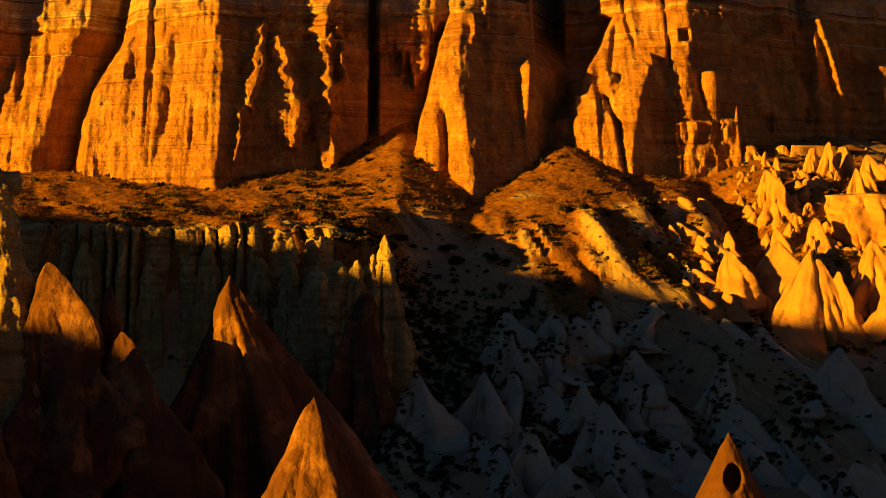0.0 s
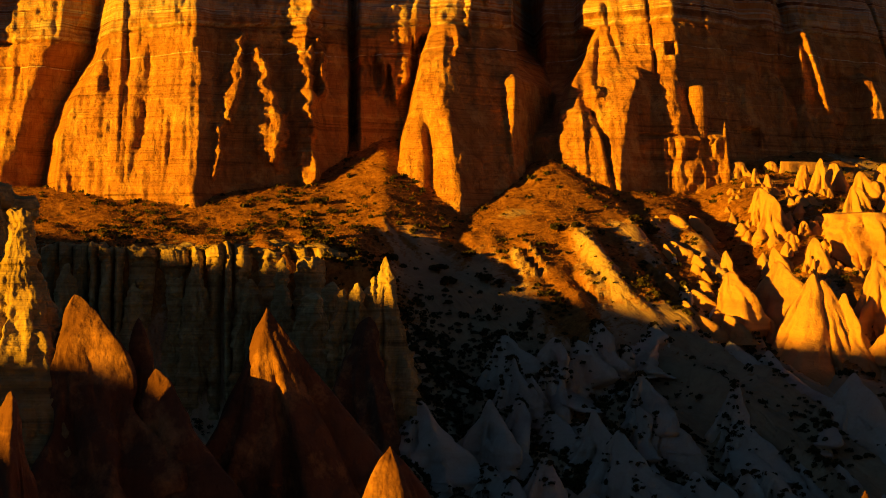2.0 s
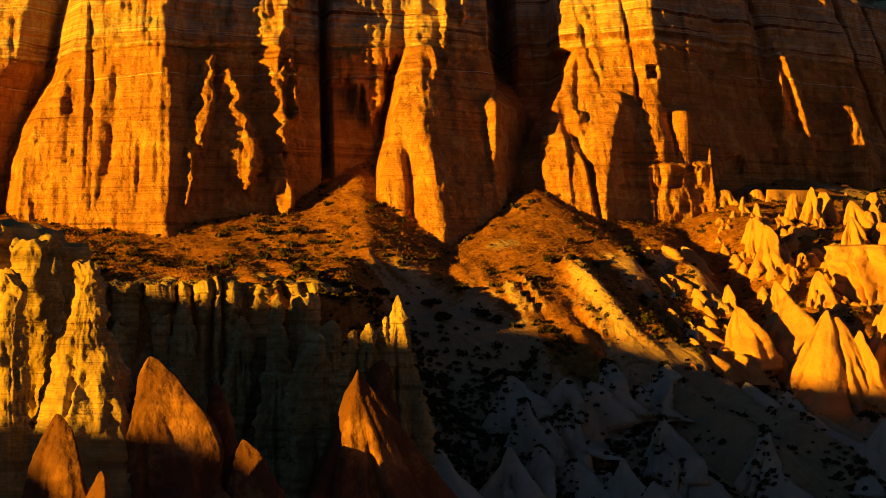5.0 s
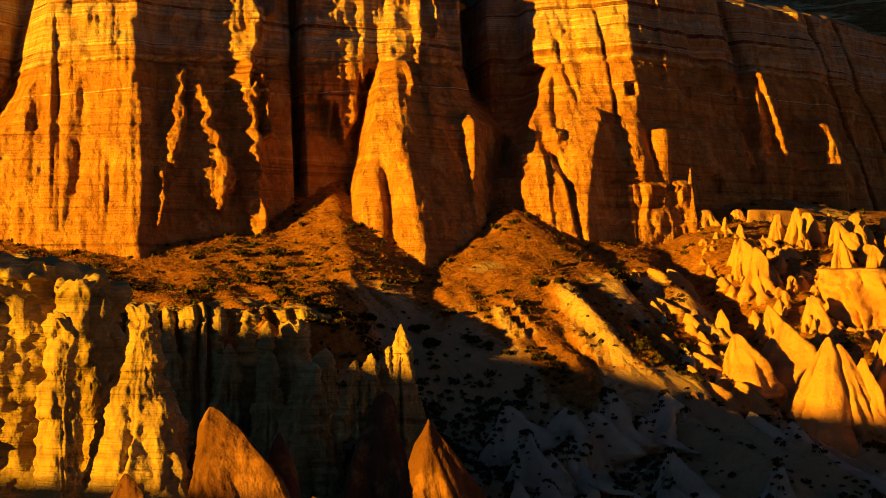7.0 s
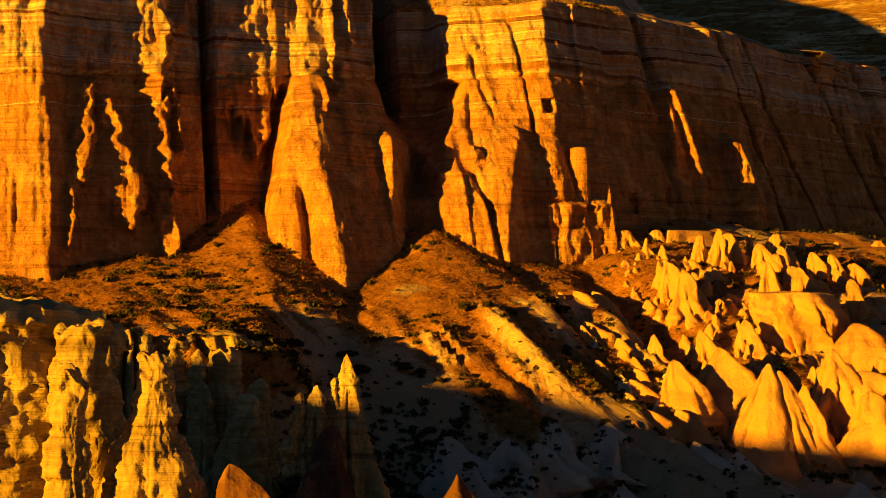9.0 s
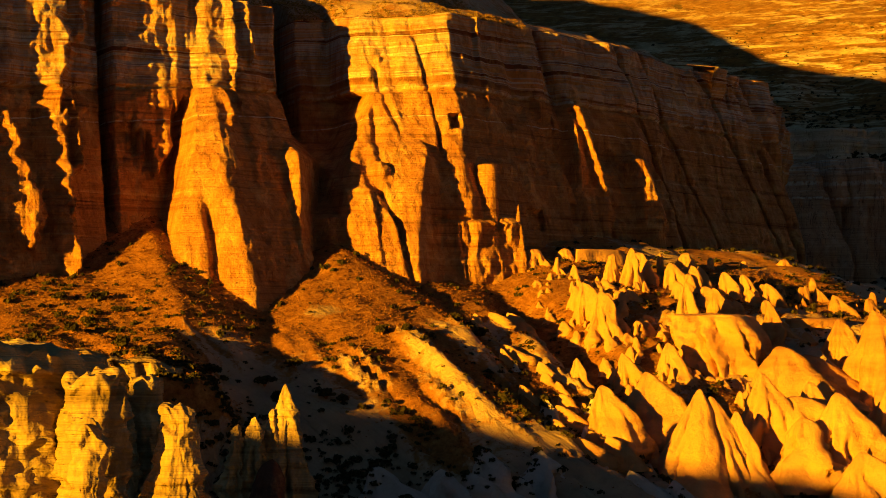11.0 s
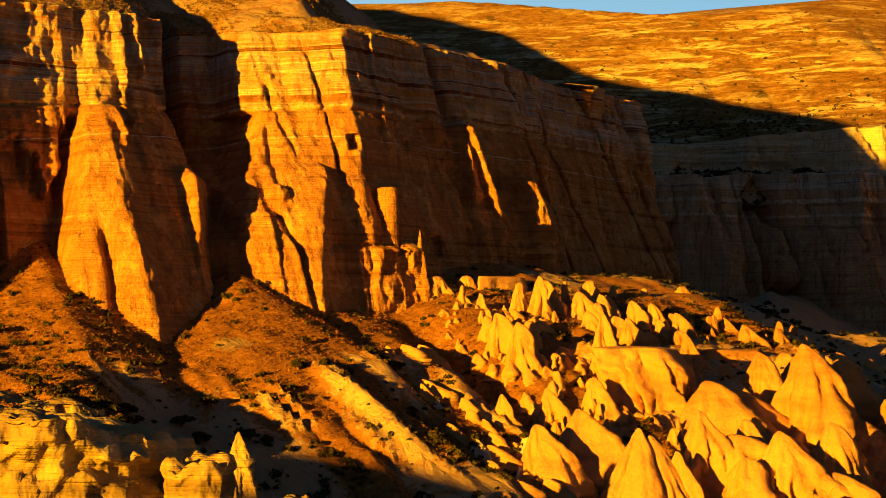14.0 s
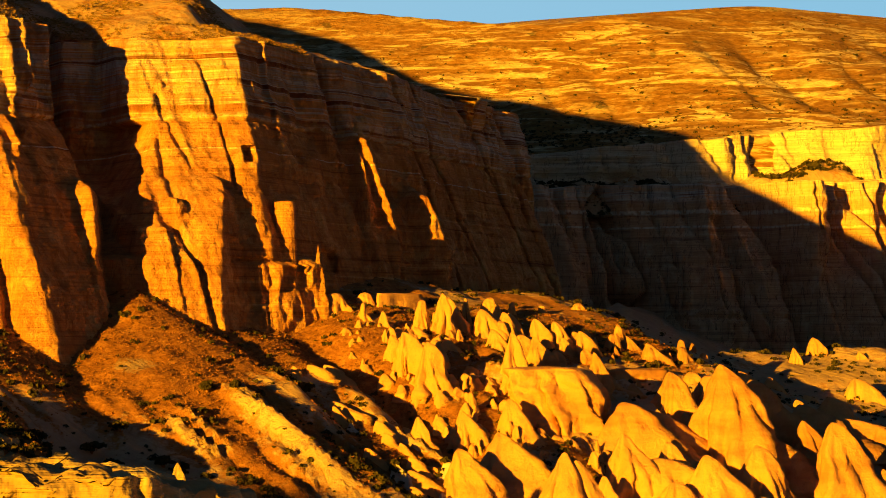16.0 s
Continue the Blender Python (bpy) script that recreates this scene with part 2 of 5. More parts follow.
# ---- ground ----
def ground_base(x, y):
    """Smooth height of the valley side, without its small relief."""
    d = 8 - y
    slope = 81.5 - 0.40 * np.clip(d, 0, 95) - 0.22 * np.clip(d - 95, 0, 110) + 0.12 * np.clip(-d, 0, 60)
    field = 82.0 - 0.39 * np.clip(d, 0, 95) - 0.22 * np.clip(d - 95, 0, 110) + 0.30 * np.clip(-d, 0, 28) - 0.055 * np.clip(x - 55, 0, 60)
    away = ((x - 128) * 1.35 - (y - 93)) / 1.68
    right = np.maximum(78.5 - 0.34 * np.clip(28 - y, 0, 110) - 0.10 * np.clip(y - 28, 0, 160), 87 - 0.42 * np.abs(away))
    z = slope + (field - slope) * sstep(44, 56, x)
    z = z + (right - z) * sstep(98, 130, x)
    # the cone of scree under the chasm
    z = np.maximum(z, 87.5 - 0.52 * np.hypot(x - 20, (y - 14) * 0.86))
    z = np.maximum(z, 88.6 - 0.2 * np.maximum(0, -7 - x) - 0.30 * np.maximum(0, x + 7) - 0.47 * np.maximum(13 - y, -10))
    # gully between the scree and the hoodoos
    gx = 45.5 - 0.10 * (y + 4)
    z = z - 3.5 * np.exp(-((x - gx) / 4.0) ** 2) * sstep(22, 0, y)
    # bench on the west side and the gorge under it
    bench = 69.8 + 0.16 * (np.clip(y, -60, 2) + 46) + 0.25 * np.clip(y + 15, 0, 17)
    m = sstep(-4, -12, x) * sstep(-48, -45, y)
    z = z + (np.maximum(bench, z) - z) * m
    z = z - 9 * sstep(-4, -16, x) * sstep(-46, -52, y)
    return z


def west_ridge(x, y):
    """Unseen ridge added on the sun's side, its crest shaped so that its shadow fills the valley floor."""
    along, across = x * -SUN.x + y * -SUN.y, x * SUN.y + y * -SUN.x
    top = 90.8 - 4.5 * sstep(-40, -65, across) - 13.5 * sstep(-65, -138, across) - 36 * sstep(-138, -192, across) + 1.6 * fbm(across / 23, 0.3, 0.7, 3, 5) + 2.8 * sstep(-25, -15, across) + 0.3 * np.exp(-((across + 27) / 9) ** 2) + 2.0 * np.exp(-((across + 139) / 9) ** 2)
    return top * np.exp(-np.abs((along + 300) / 46.0) ** 3)


def far_line(x):
    """The far cliff's line in plan."""
    return 414 - 0.54 * np.minimum(x - 299, 150)


def far_height(x, y):
    """The terraced hill at the head of the valley."""
    d = y - far_line(x) - 40
    far = np.interp(x, [299, 330, 400, 450], [150, 150, 158, 161]) + (0.345 + 0.035 * sstep(350, 480, x) + 0.06 * sstep(430, 540, x)) * np.clip(d, -9, 180 + 68 * sstep(430, 330, x)) + 0.10 * np.clip(d - 180, 0, 150)
    far = far + (5 * fbm(x / 150, y / 150, 0.2, 3, 40) * sstep(180, 100, d) - 9 * ridged((x - 0.3 * y) / 75, y / 220, 0.3, 3, 41) * sstep(165, 90, d)) * sstep(0, 70, d)
    far = far - 2.0 * np.maximum(0, 3 - d)
    bed = far / 2.9 + 0.6 * fbm(x / 40, y / 40, 0.5, 3, 43)
    far = far + (0.5 * (bed % 1.0) ** 3 * 2.9 * (0.3 + 0.7 * sstep(-0.1, 0.3, fbm(x / 25, y / 60, bed / 3, 3, 44)))) * sstep(4, 30, d) * sstep(185, 160, d)
    return far


def spur_at(x, y):
    """Share of the bare spur that runs down the scree."""
    down = np.clip(-17 - y, 0, 30)
    d = x - 21.8 - 0.2 * down
    face = np.exp(-(d / np.where(d < 0, 1.0 + 0.20 * down, 0.8 + 0.07 * down)) ** 2) * sstep(-46, -36, y) * sstep(-13, -18, y)
    lobe = np.exp(-((x - 13.4 - 0.2 * (-22 - y)) / 1.9) ** 2) * sstep(-34, -30, y) * sstep(-19, -22, y)
    return np.maximum(face, 0.8 * lobe)


def stripes_at(x, y):
    """Share of the striped bare flank beside the gully."""
    lane = x - 0.25 * (-10 - y)
    return sstep(23, 28, lane) * sstep(44, 40, lane) * sstep(-52, -42, y) * sstep(2, -8, y + 0.5 * (38 - lane))


def ground_height(x, y):
    z = ground_base(x, y)
    near = sstep(-260, -60, y) * sstep(400, 150, np.abs(x) + np.maximum(y, 0))
    # rills that run downhill
    warp = 4.0 * fbm(x / 22, y / 22, 0.5, 3, 3)
    rills = ridged((x + 0.35 * y + warp) / 5.5, (y - 0.2 * x) / 38.0, 0.1, 3, 8)
    z = z + near * ((0.8 * sstep(4, -24, y) + 2.2 * sstep(-28, -55, y)) * (rills - 0.7 * sstep(-28, -50, y) + 0.4 * sstep(-58, -72, y)) + 3.8 * sstep(-30, -55, y) * sstep(-6, 4, x) * (ridged((x + 0.45 * y + 2 * warp) / 15.0, y / 70.0, 0.6, 2, 9) - 0.9 + 0.5 * sstep(-58, -72, y)) + (1.3 - 0.7 * sstep(8, -6, x)) * fbm(x / 17, y / 17, 0.2, 4, 11) + 0.35 * fbm(x / 2.6, y / 2.6, 0.9, 3, 21))
    # bare rilled spur on the scree, and the striped flank between it and the gully
    lane = x - 0.25 * (-10 - y)
    z = z + spur_at(x + 1.1 * fbm(x / 5, y / 5, 0.3, 3, 35), y) * (0.5 + 1.7 * ridged((x + 0.26 * y + 0.8 * fbm(x / 4, y / 7, 0.5, 2, 36)) / 1.5, y / 22, 0.4, 3, 31))
    z = z + stripes_at(x, y) * 1.7 * (ridged((lane + 1.2 * fbm(x / 9, y / 9, 0.2, 2, 33)) / 3.6, y / 30, 0.2, 2, 32) - 0.3)
    wide = sstep(125, 165, x) * sstep(20, -10, y - far_line(x))
    z = z + wide * (3.5 * fbm(x / 45, y / 45, 0.4, 4, 45) + 2.0 * ridged(x / 14, y / 30, 0.2, 3, 46) + 8 * sstep(300, 365, y))
    # low ridges that join the hoodoos
    z = z + sstep(56, 62, x) * sstep(150, 120, x) * sstep(-70, -56, y) * sstep(8, -8, y) * 2.4 * (ridged((lane + 3 * fbm(x / 12, y / 12, 0.3, 2, 37)) / 7.5, y / 24, 0.7, 3, 38) - 0.25)
    far = far_height(x, y)
    z = z + (far - 9 - z) * sstep(24, 44, y - far_line(x))
    return np.maximum(z, west_ridge(x, y))


def spaced(*stretches):
    """Coordinates from (start, end, step) stretches, joined."""
    return np.unique(np.concatenate([np.arange(a, b, s) for a, b, s in stretches]))


gx = spaced((-4000, -600, 200), (-600, -90, 10), (-90, 125, 0.6), (125, 260, 2.0), (260, 640, 5), (640, 4001, 160))
gy = spaced((-4000, -500, 200), (-500, -130, 8), (-130, 45, 0.6), (45, 120, 2.0), (120, 380, 6), (380, 660, 2.5), (660, 4001, 160))
GX, GY = np.meshgrid(gx, gy)
ground = tagged(sheet("ground", GX, GY, ground_height(GX, GY), SOIL), "cream scree slopes with russet dry steppe and gullies", "ground", kind="structure")


def plants_at(x, y):
    """How much dry steppe grows on the ground, from 0 to 1."""
    z = ground_base(x, y)
    v = 0.15 + 0.75 * sstep(58, 67, z + 4 * fbm(x / 12, y / 12, 0.1, 3, 60)) * sstep(60, 50, x)
    v = np.maximum(v, 0.95 * sstep(48, 52, x) * (0.35 + 0.65 * sstep(112, 98, x)) * sstep(52, 60, z) * (0.75 + 0.7 * fbm(x / 8, y / 8, 0.6, 3, 61)) * (1 - 0.62 * sstep(60, 68, x + 0.5 * np.minimum(0, y + 30)) * sstep(6, -12, y)))
    spur = np.maximum(spur_at(x + 1.1 * fbm(x / 5, y / 5, 0.3, 3, 35), y), 0.75 * stripes_at(x, y) * sstep(-0.35, 0.25, ridged((x - 0.25 * (-10 - y) + 1.2 * fbm(x / 9, y / 9, 0.2, 2, 33)) / 3.6, y / 30, 0.2, 2, 32)))
    spur = np.maximum(spur, 0.8 * sstep(-19, -24, y) * sstep(-34, -28, y) * sstep(3, 8, x) * sstep(20, 17, x) * sstep(-0.1, 0.5, ridged((x + 0.2 * y) / 4.5, y / 30, 0.9, 2, 34)))
    v = v - (0.45 + 0.35 * ridged((x + 0.26 * y + 0.8 * fbm(x / 4, y / 7, 0.5, 2, 36)) / 1.5, y / 22, 0.4, 3, 31) + 0.5 * fbm(x / 3, y / 6, 0.4, 3, 64)) * spur - 0.8 * np.exp(-((x - 12.8) / 2.6) ** 2 - ((y + 7) / 1.6) ** 2)
    v = np.maximum(v, 0.8 * sstep(-54, -44, y) * sstep(12, 16, x) * sstep(27, 23, x) * (0.7 + 0.9 * fbm(x / 6, y / 9, 0.6, 3, 62)) - 0.9 * spur)
    dark = 0.3 * np.exp(-((x - 14 - 0.15 * (y + 40)) / 9) ** 2 - ((y + 45) / 9) ** 2)
    pale = 1.5 * np.exp(-((x - 4) / 9) ** 2 - ((y + 33) / 14) ** 2) * (0.7 + 0.6 * fbm(x / 4, y / 12, 0.2, 3, 63))
    fan = np.exp(-((x + 3 - 0.45 * (-24 - y)) / 5) ** 2) * sstep(-40, -30, y) * sstep(-11, -18, y) * sstep(-0.2, 0.4, ridged((x + 0.45 * y) / 5.0, y / 40, 0.3, 2, 65) - 0.1)
    return np.clip(v + 0.45 * dark - 0.75 * pale - 0.7 * fan, 0, 1)


attribute(ground, "plants", plants_at(GX, GY))


hx, hy = np.meshgrid(np.concatenate([np.arange(-80, 240, 4), np.arange(240, 700, 1.5)]), np.concatenate([np.arange(36, 230, 0.9), np.arange(230, 600, 8)]))
hy = hy + far_line(hx)
tagged(sheet("far_hill", hx, hy, far_height(hx, hy), HILL), "far terraced hill of cream ledges and russet grass", "hill", kind="structure")


# ---- the great cliff ----
def tip_line(z, knots):
    zs = [k[0] for k in knots]
    return np.interp(z, zs, [k[1] for k in knots]), np.interp(z, zs, [k[2] for k in knots])


def buttress(x, z, knots, left, right, west=None, east=None, soft=0.6, top=None, hard=2.6):
    """Depth y of a wedge of rock whose edge runs through knots (z, x, y). left, right: how fast it falls back to either side; west, east: knots (z, x)
    past which it breaks off, as steeply as hard says; top: height over which it leans back."""
    xt, yt = tip_line(z, knots)
    d = x - xt
    out = yt + np.where(d < 0, left, right) * (np.sqrt(d * d + soft * soft) - soft)
    if west:
        out = out + hard * np.maximum(0, np.interp(z, [k[0] for k in west], [k[1] for k in west]) - x)
    if east:
        out = out + hard * np.maximum(0, x - np.interp(z, [k[0] for k in east], [k[1] for k in east]))
    if top is not None:
        out = out + 3.0 * np.maximum(0, z - top)
    return out


def niche(x, z, cx, cz, w, h):
    return sstep(w + 0.3, w - 0.1, np.abs(x - cx)) * sstep(h + 0.3, h - 0.1, np.abs(z - cz))


def bed_height(x, z):
    """Height above the beds, which rise slowly towards the east."""
    return z - 0.06 * np.clip(x, -60, 35)


def sun_line(x, z, knots):
    """Depth of the shadow's edge that a prow through knots (z, x, y) throws on what lies behind it."""
    px = knots[1][1]
    xt, yt = tip_line(z + 0.1 * (x - px), knots)
    return yt + 0.56 * (x - xt)


def rib(x, z, knots):
    """Share from 0 to 1 of a ragged rib that runs down through knots (z, x, half width)."""
    xt, w = tip_line(z, knots)
    d = (x - xt + 0.5 * fbm(x / 2.0, 0.3, z / 2.6, 3, 401) + 0.35 * fbm(x / 0.7, 0.6, z / 1.1, 2, 412)) / np.maximum(1.25 * w, 0.05)
    ends = np.maximum(knots[0][0] - z, z - knots[-1][0]) + 0.9 * fbm(x / 1.1, 0.1, z / 3.0, 2, 403)
    return sstep(1.35, 0.75, np.abs(d) + 0.5 * fbm(x / 1.3, 0.8, z / 1.9, 3, 402)) * (0.56 + 0.44 * np.clip(d, -1, 1)) * sstep(0.8, -0.8, ends)


WEST_PROW = [(78, -36.1, -6.6), (82, -36.1, -5.0), (91, -36.1, -1.4), (101, -36.3, 3.3), (109.4, -37.1, 6.2), (126, -36.4, 13.0)]


def cliff_depth(x, z):
    wob = 0.7 * fbm(x / 9, 0.3, z / 14, 3, 70)
    xw = x + wob
    zb = bed_height(x, z)
    y = 29 + 0.25 * (z - 100) + 42 * sstep(15.4, 17.6, x) * sstep(22.6, 20.8, x) + 15 * sstep(19, 22, x) * sstep(50, 46, x) + 0.9 * np.maximum(0, x - 46) + 3.0 * np.maximum(0, x - 96)
    k = 0.8
    y = smin(y, buttress(xw, z, [(84, -83, 6), (124, -75, 18)], 0.35, 1.0), k)
    y = smin(y, buttress(xw, z, [(84, -68, 6), (108, -61, 15), (126, -57.5, 21)], 0.45, 1.5), k)
    # the broad west buttress
    y = smin(y, buttress(x + 0.4 * wob, z, WEST_PROW, 0.30, 1.2, west=[(80, -58.6), (90, -58.2), (97, -56.2), (105, -51.5), (126, -49)], soft=0.3), k)
    # its flank, which lies just behind the shadow's edge; the ribs reach into the light
    flank = sun_line(x, z, WEST_PROW) + 1.5 + 0.5 * fbm(x / 4, 0.2, z / 9, 3, 404) + 0.25 * np.maximum(0, x + 18)
    ribs = 2.3 * rib(x, z, [(82, -34.0, 0.5), (86, -33.6, 0.7), (92, -33.3, 0.6)])
    ribs = np.maximum(ribs, 3.0 * rib(x, z, [(92, -32.2, 0.9), (97, -31.8, 1.4), (103, -31.1, 1.1), (107, -31.1, 0.7)]))
    ribs = np.maximum(ribs, 4.2 * rib(x, z, [(85.5, -25.2, 1.0), (90, -26.0, 2.4), (94, -26.8, 2.8), (99, -27.6, 1.7), (105, -28.2, 0.9)]))
    ribs = np.maximum(ribs, 4.8 * rib(x, z, [(81.5, -18.9, 1.0), (88, -19.9, 1.4), (96, -20.4, 1.6), (103, -21.2, 2.1), (109, -21.0, 1.5), (114, -21.2, 2.4), (120, -21.6, 2.8), (126, -21.4, 2.0)]))
    ribs = np.maximum(ribs, 5.2 * rib(x, z, [(97, -17.4, 0.6), (104, -18.0, 0.9), (108, -18.7, 0.9)]))
    ribs = np.maximum(ribs, 4.4 * rib(x, z, [(117, -16.6, 1.0), (126, -16.8, 1.5)]))
    flank = flank - ribs + 9.0 * np.maximum(0, x + 13.0) + 9.0 * np.maximum(0, -36.6 - x)
    y = smin(y, flank, 0.4)
    # rounded bulge beyond the cleft, lit in drips above its foot
    lit = sstep(-0.22, 0.22, 0.9 * fbm(x / 1.7, 0.3, z / 6, 3, 405) + (z - 102) / 11 - 1.4 * sstep(96, 93, z + 1.5 * fbm(x / 1.5, 0.2, 0.4, 2, 410)))
    bulge = sun_line(x, z, WEST_PROW) + 1.6 + 0.08 * np.maximum(0, 95 - z) - (2.4 + 0.36 * np.clip(x + 10.5, 0, 9.5)) * lit
    bulge = bulge + 7.0 * np.maximum(0, -10.9 - x) + 2.0 * np.maximum(0, x - 1.0)
    y = smin(y, bulge, 0.4)
    # slender pillar with split foot
    pillar = [(77, 4.6, -3.8), (80, 4.4, -2.4), (86, 4.0, 0.6), (91.7, 3.5, 3.9), (96, 2.6, 6.4), (102, 2.7, 10.0), (106, 3.2, 15.0), (111, 3.8, 23.0), (126, 5.0, 31)]
    y = smin(y, buttress(xw, z, pillar, 0.62, 0.84, west=[(80, -5.2), (85.3, -4.7), (91, -3.4), (95, -2.3), (102.5, -0.6), (111, 1.5), (113, 0.8), (126, 0.9)], east=[(80, 15.9), (126, 15.6)], soft=0.35, hard=16.0), 0.5)
    streaks = rib(x, z, [(104, 4.6, 0.5), (111, 5.0, 0.7)])
    streaks = np.maximum(streaks, rib(x, z, [(108, 7.4, 0.4), (113, 7.0, 0.7), (118, 7.6, 0.7), (126, 7.0, 1.0)]))
    streaks = np.maximum(streaks, rib(x, z, [(115, 10.4, 0.4), (120, 10.2, 0.9), (126, 9.8, 1.2)]))
    behind = sun_line(x, z, pillar) + 1.2 - 3.2 * streaks + 4 * np.maximum(0, 3.5 - x) + 3 * np.maximum(0, x - 12.5) + 3.0 * np.maximum(0, 104 - z)
    y = smin(y, behind, 0.3)
    y = smin(y, buttress(xw, z, [(82, 13.9, 6.4), (90, 13.6, 9.2), (97, 13.9, 12.0), (100.5, 14.2, 13.8)], 2.0, 2.4, top=100.5, soft=0.3), 0.3)
    y = y + 2.6 * np.exp(-((xw - 0.2) / 0.75) ** 2) * sstep(93.5, 90, z)
    # the big sunlit buttress: the high wall, the low spur, the inner spur
    wall_left = np.interp(z, [84, 92, 99, 103, 107, 111.8, 112.4, 126], [0.34, 0.30, 0.20, 0.14, 0.28, 0.46, 0.64, 0.66])
    y = smin(y, buttress(xw, z, [(80, 40.2, 13.6), (91, 41.6, 16.3), (99, 41.4, 20.2), (107, 42.4, 24.7), (120, 42.8, 31.0), (126, 44.0, 35)], wall_left, 0.80,
                         west=[(84, 22.2), (98.7, 24.6), (102, 26.0), (106, 28.2), (111.6, 30.6), (112.2, 28.2), (126, 28.0)], hard=18.0, soft=0.4), 0.5)
    spur_left = np.interp(z, [84, 92, 99, 103], [0.34, 0.32, 0.34, 0.34])
    y = smin(y, buttress(xw, z, [(78, 31.4, 7.0), (84, 31.6, 9.2), (93.7, 33.0, 13.4), (98, 34.6, 16.4), (102.5, 36.0, 20.2)], spur_left, 1.1, west=[(80, 21.6), (90.7, 22.1), (98.7, 24.2), (102, 26.2), (106, 28.4)],
                         top=102.6 - 0.9 * np.maximum(0, x - 36), hard=14.0, soft=0.35), 0.4)
    y = smin(y, buttress(xw, z, [(78, 30.4, 7.4), (84, 29.8, 8.6), (90, 28.8, 11.4), (94, 27.4, 14.4), (97, 26.6, 16.5)], 0.42, 2.4, west=[(80, 21.6), (99, 22.6)], top=95.5, hard=14.0, soft=0.4), 0.4)
    y = y + 1.3 * np.exp(-((xw - np.interp(z, [80, 84, 90, 96], [31.0, 30.4, 29.6, 28.0])) / 0.55) ** 2) * sstep(96.5, 94.5, z)
    # a knob on the spur and a stump by its foot
    y = smin(y, 18.9 - np.sqrt(np.maximum(0, 3.6 - ((x - 28.4) * 1.1) ** 2 - (z - 98.2) ** 2)) + 90 * sstep(1.7, 2.4, np.hypot((x - 28.4) * 1.1, z - 98.2)), 0.2)
    y = smin(y, buttress(xw, z, [(84, 21.7, 15.0), (92, 21.9, 15.8)], 1.0, 1.8, top=91.2, soft=0.5), 0.3)
    # slots and cracks in the high wall
    ragged = 0.35 + 0.9 * sstep(-0.3, 0.4, fbm(x / 4, 0.2, z / 5, 3, 411))
    y = y + 1.5 * ragged * np.exp(-((xw - np.interp(z, [98, 104, 112, 124], [39.4, 39.6, 39.4, 38.4])) / 0.42) ** 2) * sstep(99, 103, z)
    y = y + 0.9 * ragged * np.exp(-((xw - np.interp(z, [102, 106, 110], [35.0, 33.4, 32.2])) / 0.5) ** 2) * sstep(101, 103, z) * sstep(112, 109, z)
    y = y + 0.9 * ragged * np.exp(-((xw - np.interp(z, [97, 103, 110], [28.6, 29.6, 30.4])) / 0.5) ** 2) * sstep(98, 101, z) * sstep(111, 108, z)
    y = y + 0.9 * ragged * np.exp(-((xw - np.interp(z, [110, 118, 124], [32.4, 31.4, 30.6])) / 0.45) ** 2) * sstep(110, 112, z)
    # the carved block under the tower
    y = smin(y, buttress(xw, z, [(76, 41.6, 12.4), (84, 42.0, 13.9), (92.5, 42.6, 16.2)], 0.5, 0.34, west=[(78, 39.6), (85, 40.6), (92, 41.6)], east=[(78, 51.6), (92, 50.4)], top=91.0, hard=5.0), 0.4)
    y = y + (0.9 * sstep(0.0, 0.5, ridged(x / 1.7, 0.3, z / 6, 2, 406)) + 0.5 * fbm(x / 1.2, 0.3, z / 2, 3, 407)) * sstep(39.5, 41, x) * sstep(52, 51, x) * sstep(91, 90, z)
    # shaded wall
    lean = 0.45 * (z - 96)
    flute = 3.0 * ridged(x / 11.0, 0.2, z / 90, 2, 83) + 0.8 * fbm(x / 3, 0.4, z / 30, 3, 84)
    wall = 27.0 + 0.68 * (x - 50) + 0.33 * np.maximum(0, x - 84) + lean - flute + 1.7 * np.maximum(0, x - 110 + 0.25 * (z - 92)) + 4.0 * np.maximum(0, 49 - x)
    y = smin(y, wall, k)
    y = smin(y, buttress(xw, z, [(94, 71.9, 34.4), (98, 71.3, 35.7), (104, 70.2, 37.4), (111.6, 68.6, 40.2)], -0.12, 2.4, soft=0.2, west=[(97, 67.4), (112, 67.6)], top=111.6), 0.3)
    y = smin(y, buttress(xw, z, [(93, 83.6, 40.4), (97, 83.2, 41.4), (104, 81.2, 43.4)], -0.12, 2.4, soft=0.2, west=[(96, 80.6), (105, 80.2)], top=103.5), 0.3)
    y = y + 2.6 * np.exp(-(fbm((x + 0.38 * (z - 96)) / 14, 0.3, z / 160, 2, 305) / 0.035) ** 2) * sstep(53, 57, x)
    # beds, flutes and grain
    bed = zb + 0.6 * fbm(x / 25, 0.1, z / 25, 2, 90)
    y = y + 0.30 * fbm(0.3 + x / 60, 0.4, bed / 1.5, 3, 91) + 0.50 * sstep(0.2, 0.7, value(x / 80, 0.6, bed / 4.4, 92))
    y = y + 0.9 * np.exp(-((bed - 110.2) / 0.22) ** 2) - 0.35 * np.exp(-((bed - 110.75) / 0.3) ** 2)
    y = y + 0.60 * fbm(x / 3.2, 0.5, z / 17, 4, 93) - 0.55 * ridged(x / 2.3, 0.7, z / 20, 2, 94) * sstep(-30, -40, x) - 0.3 * ridged(x / 2.3, 0.7, z / 20, 2, 94)
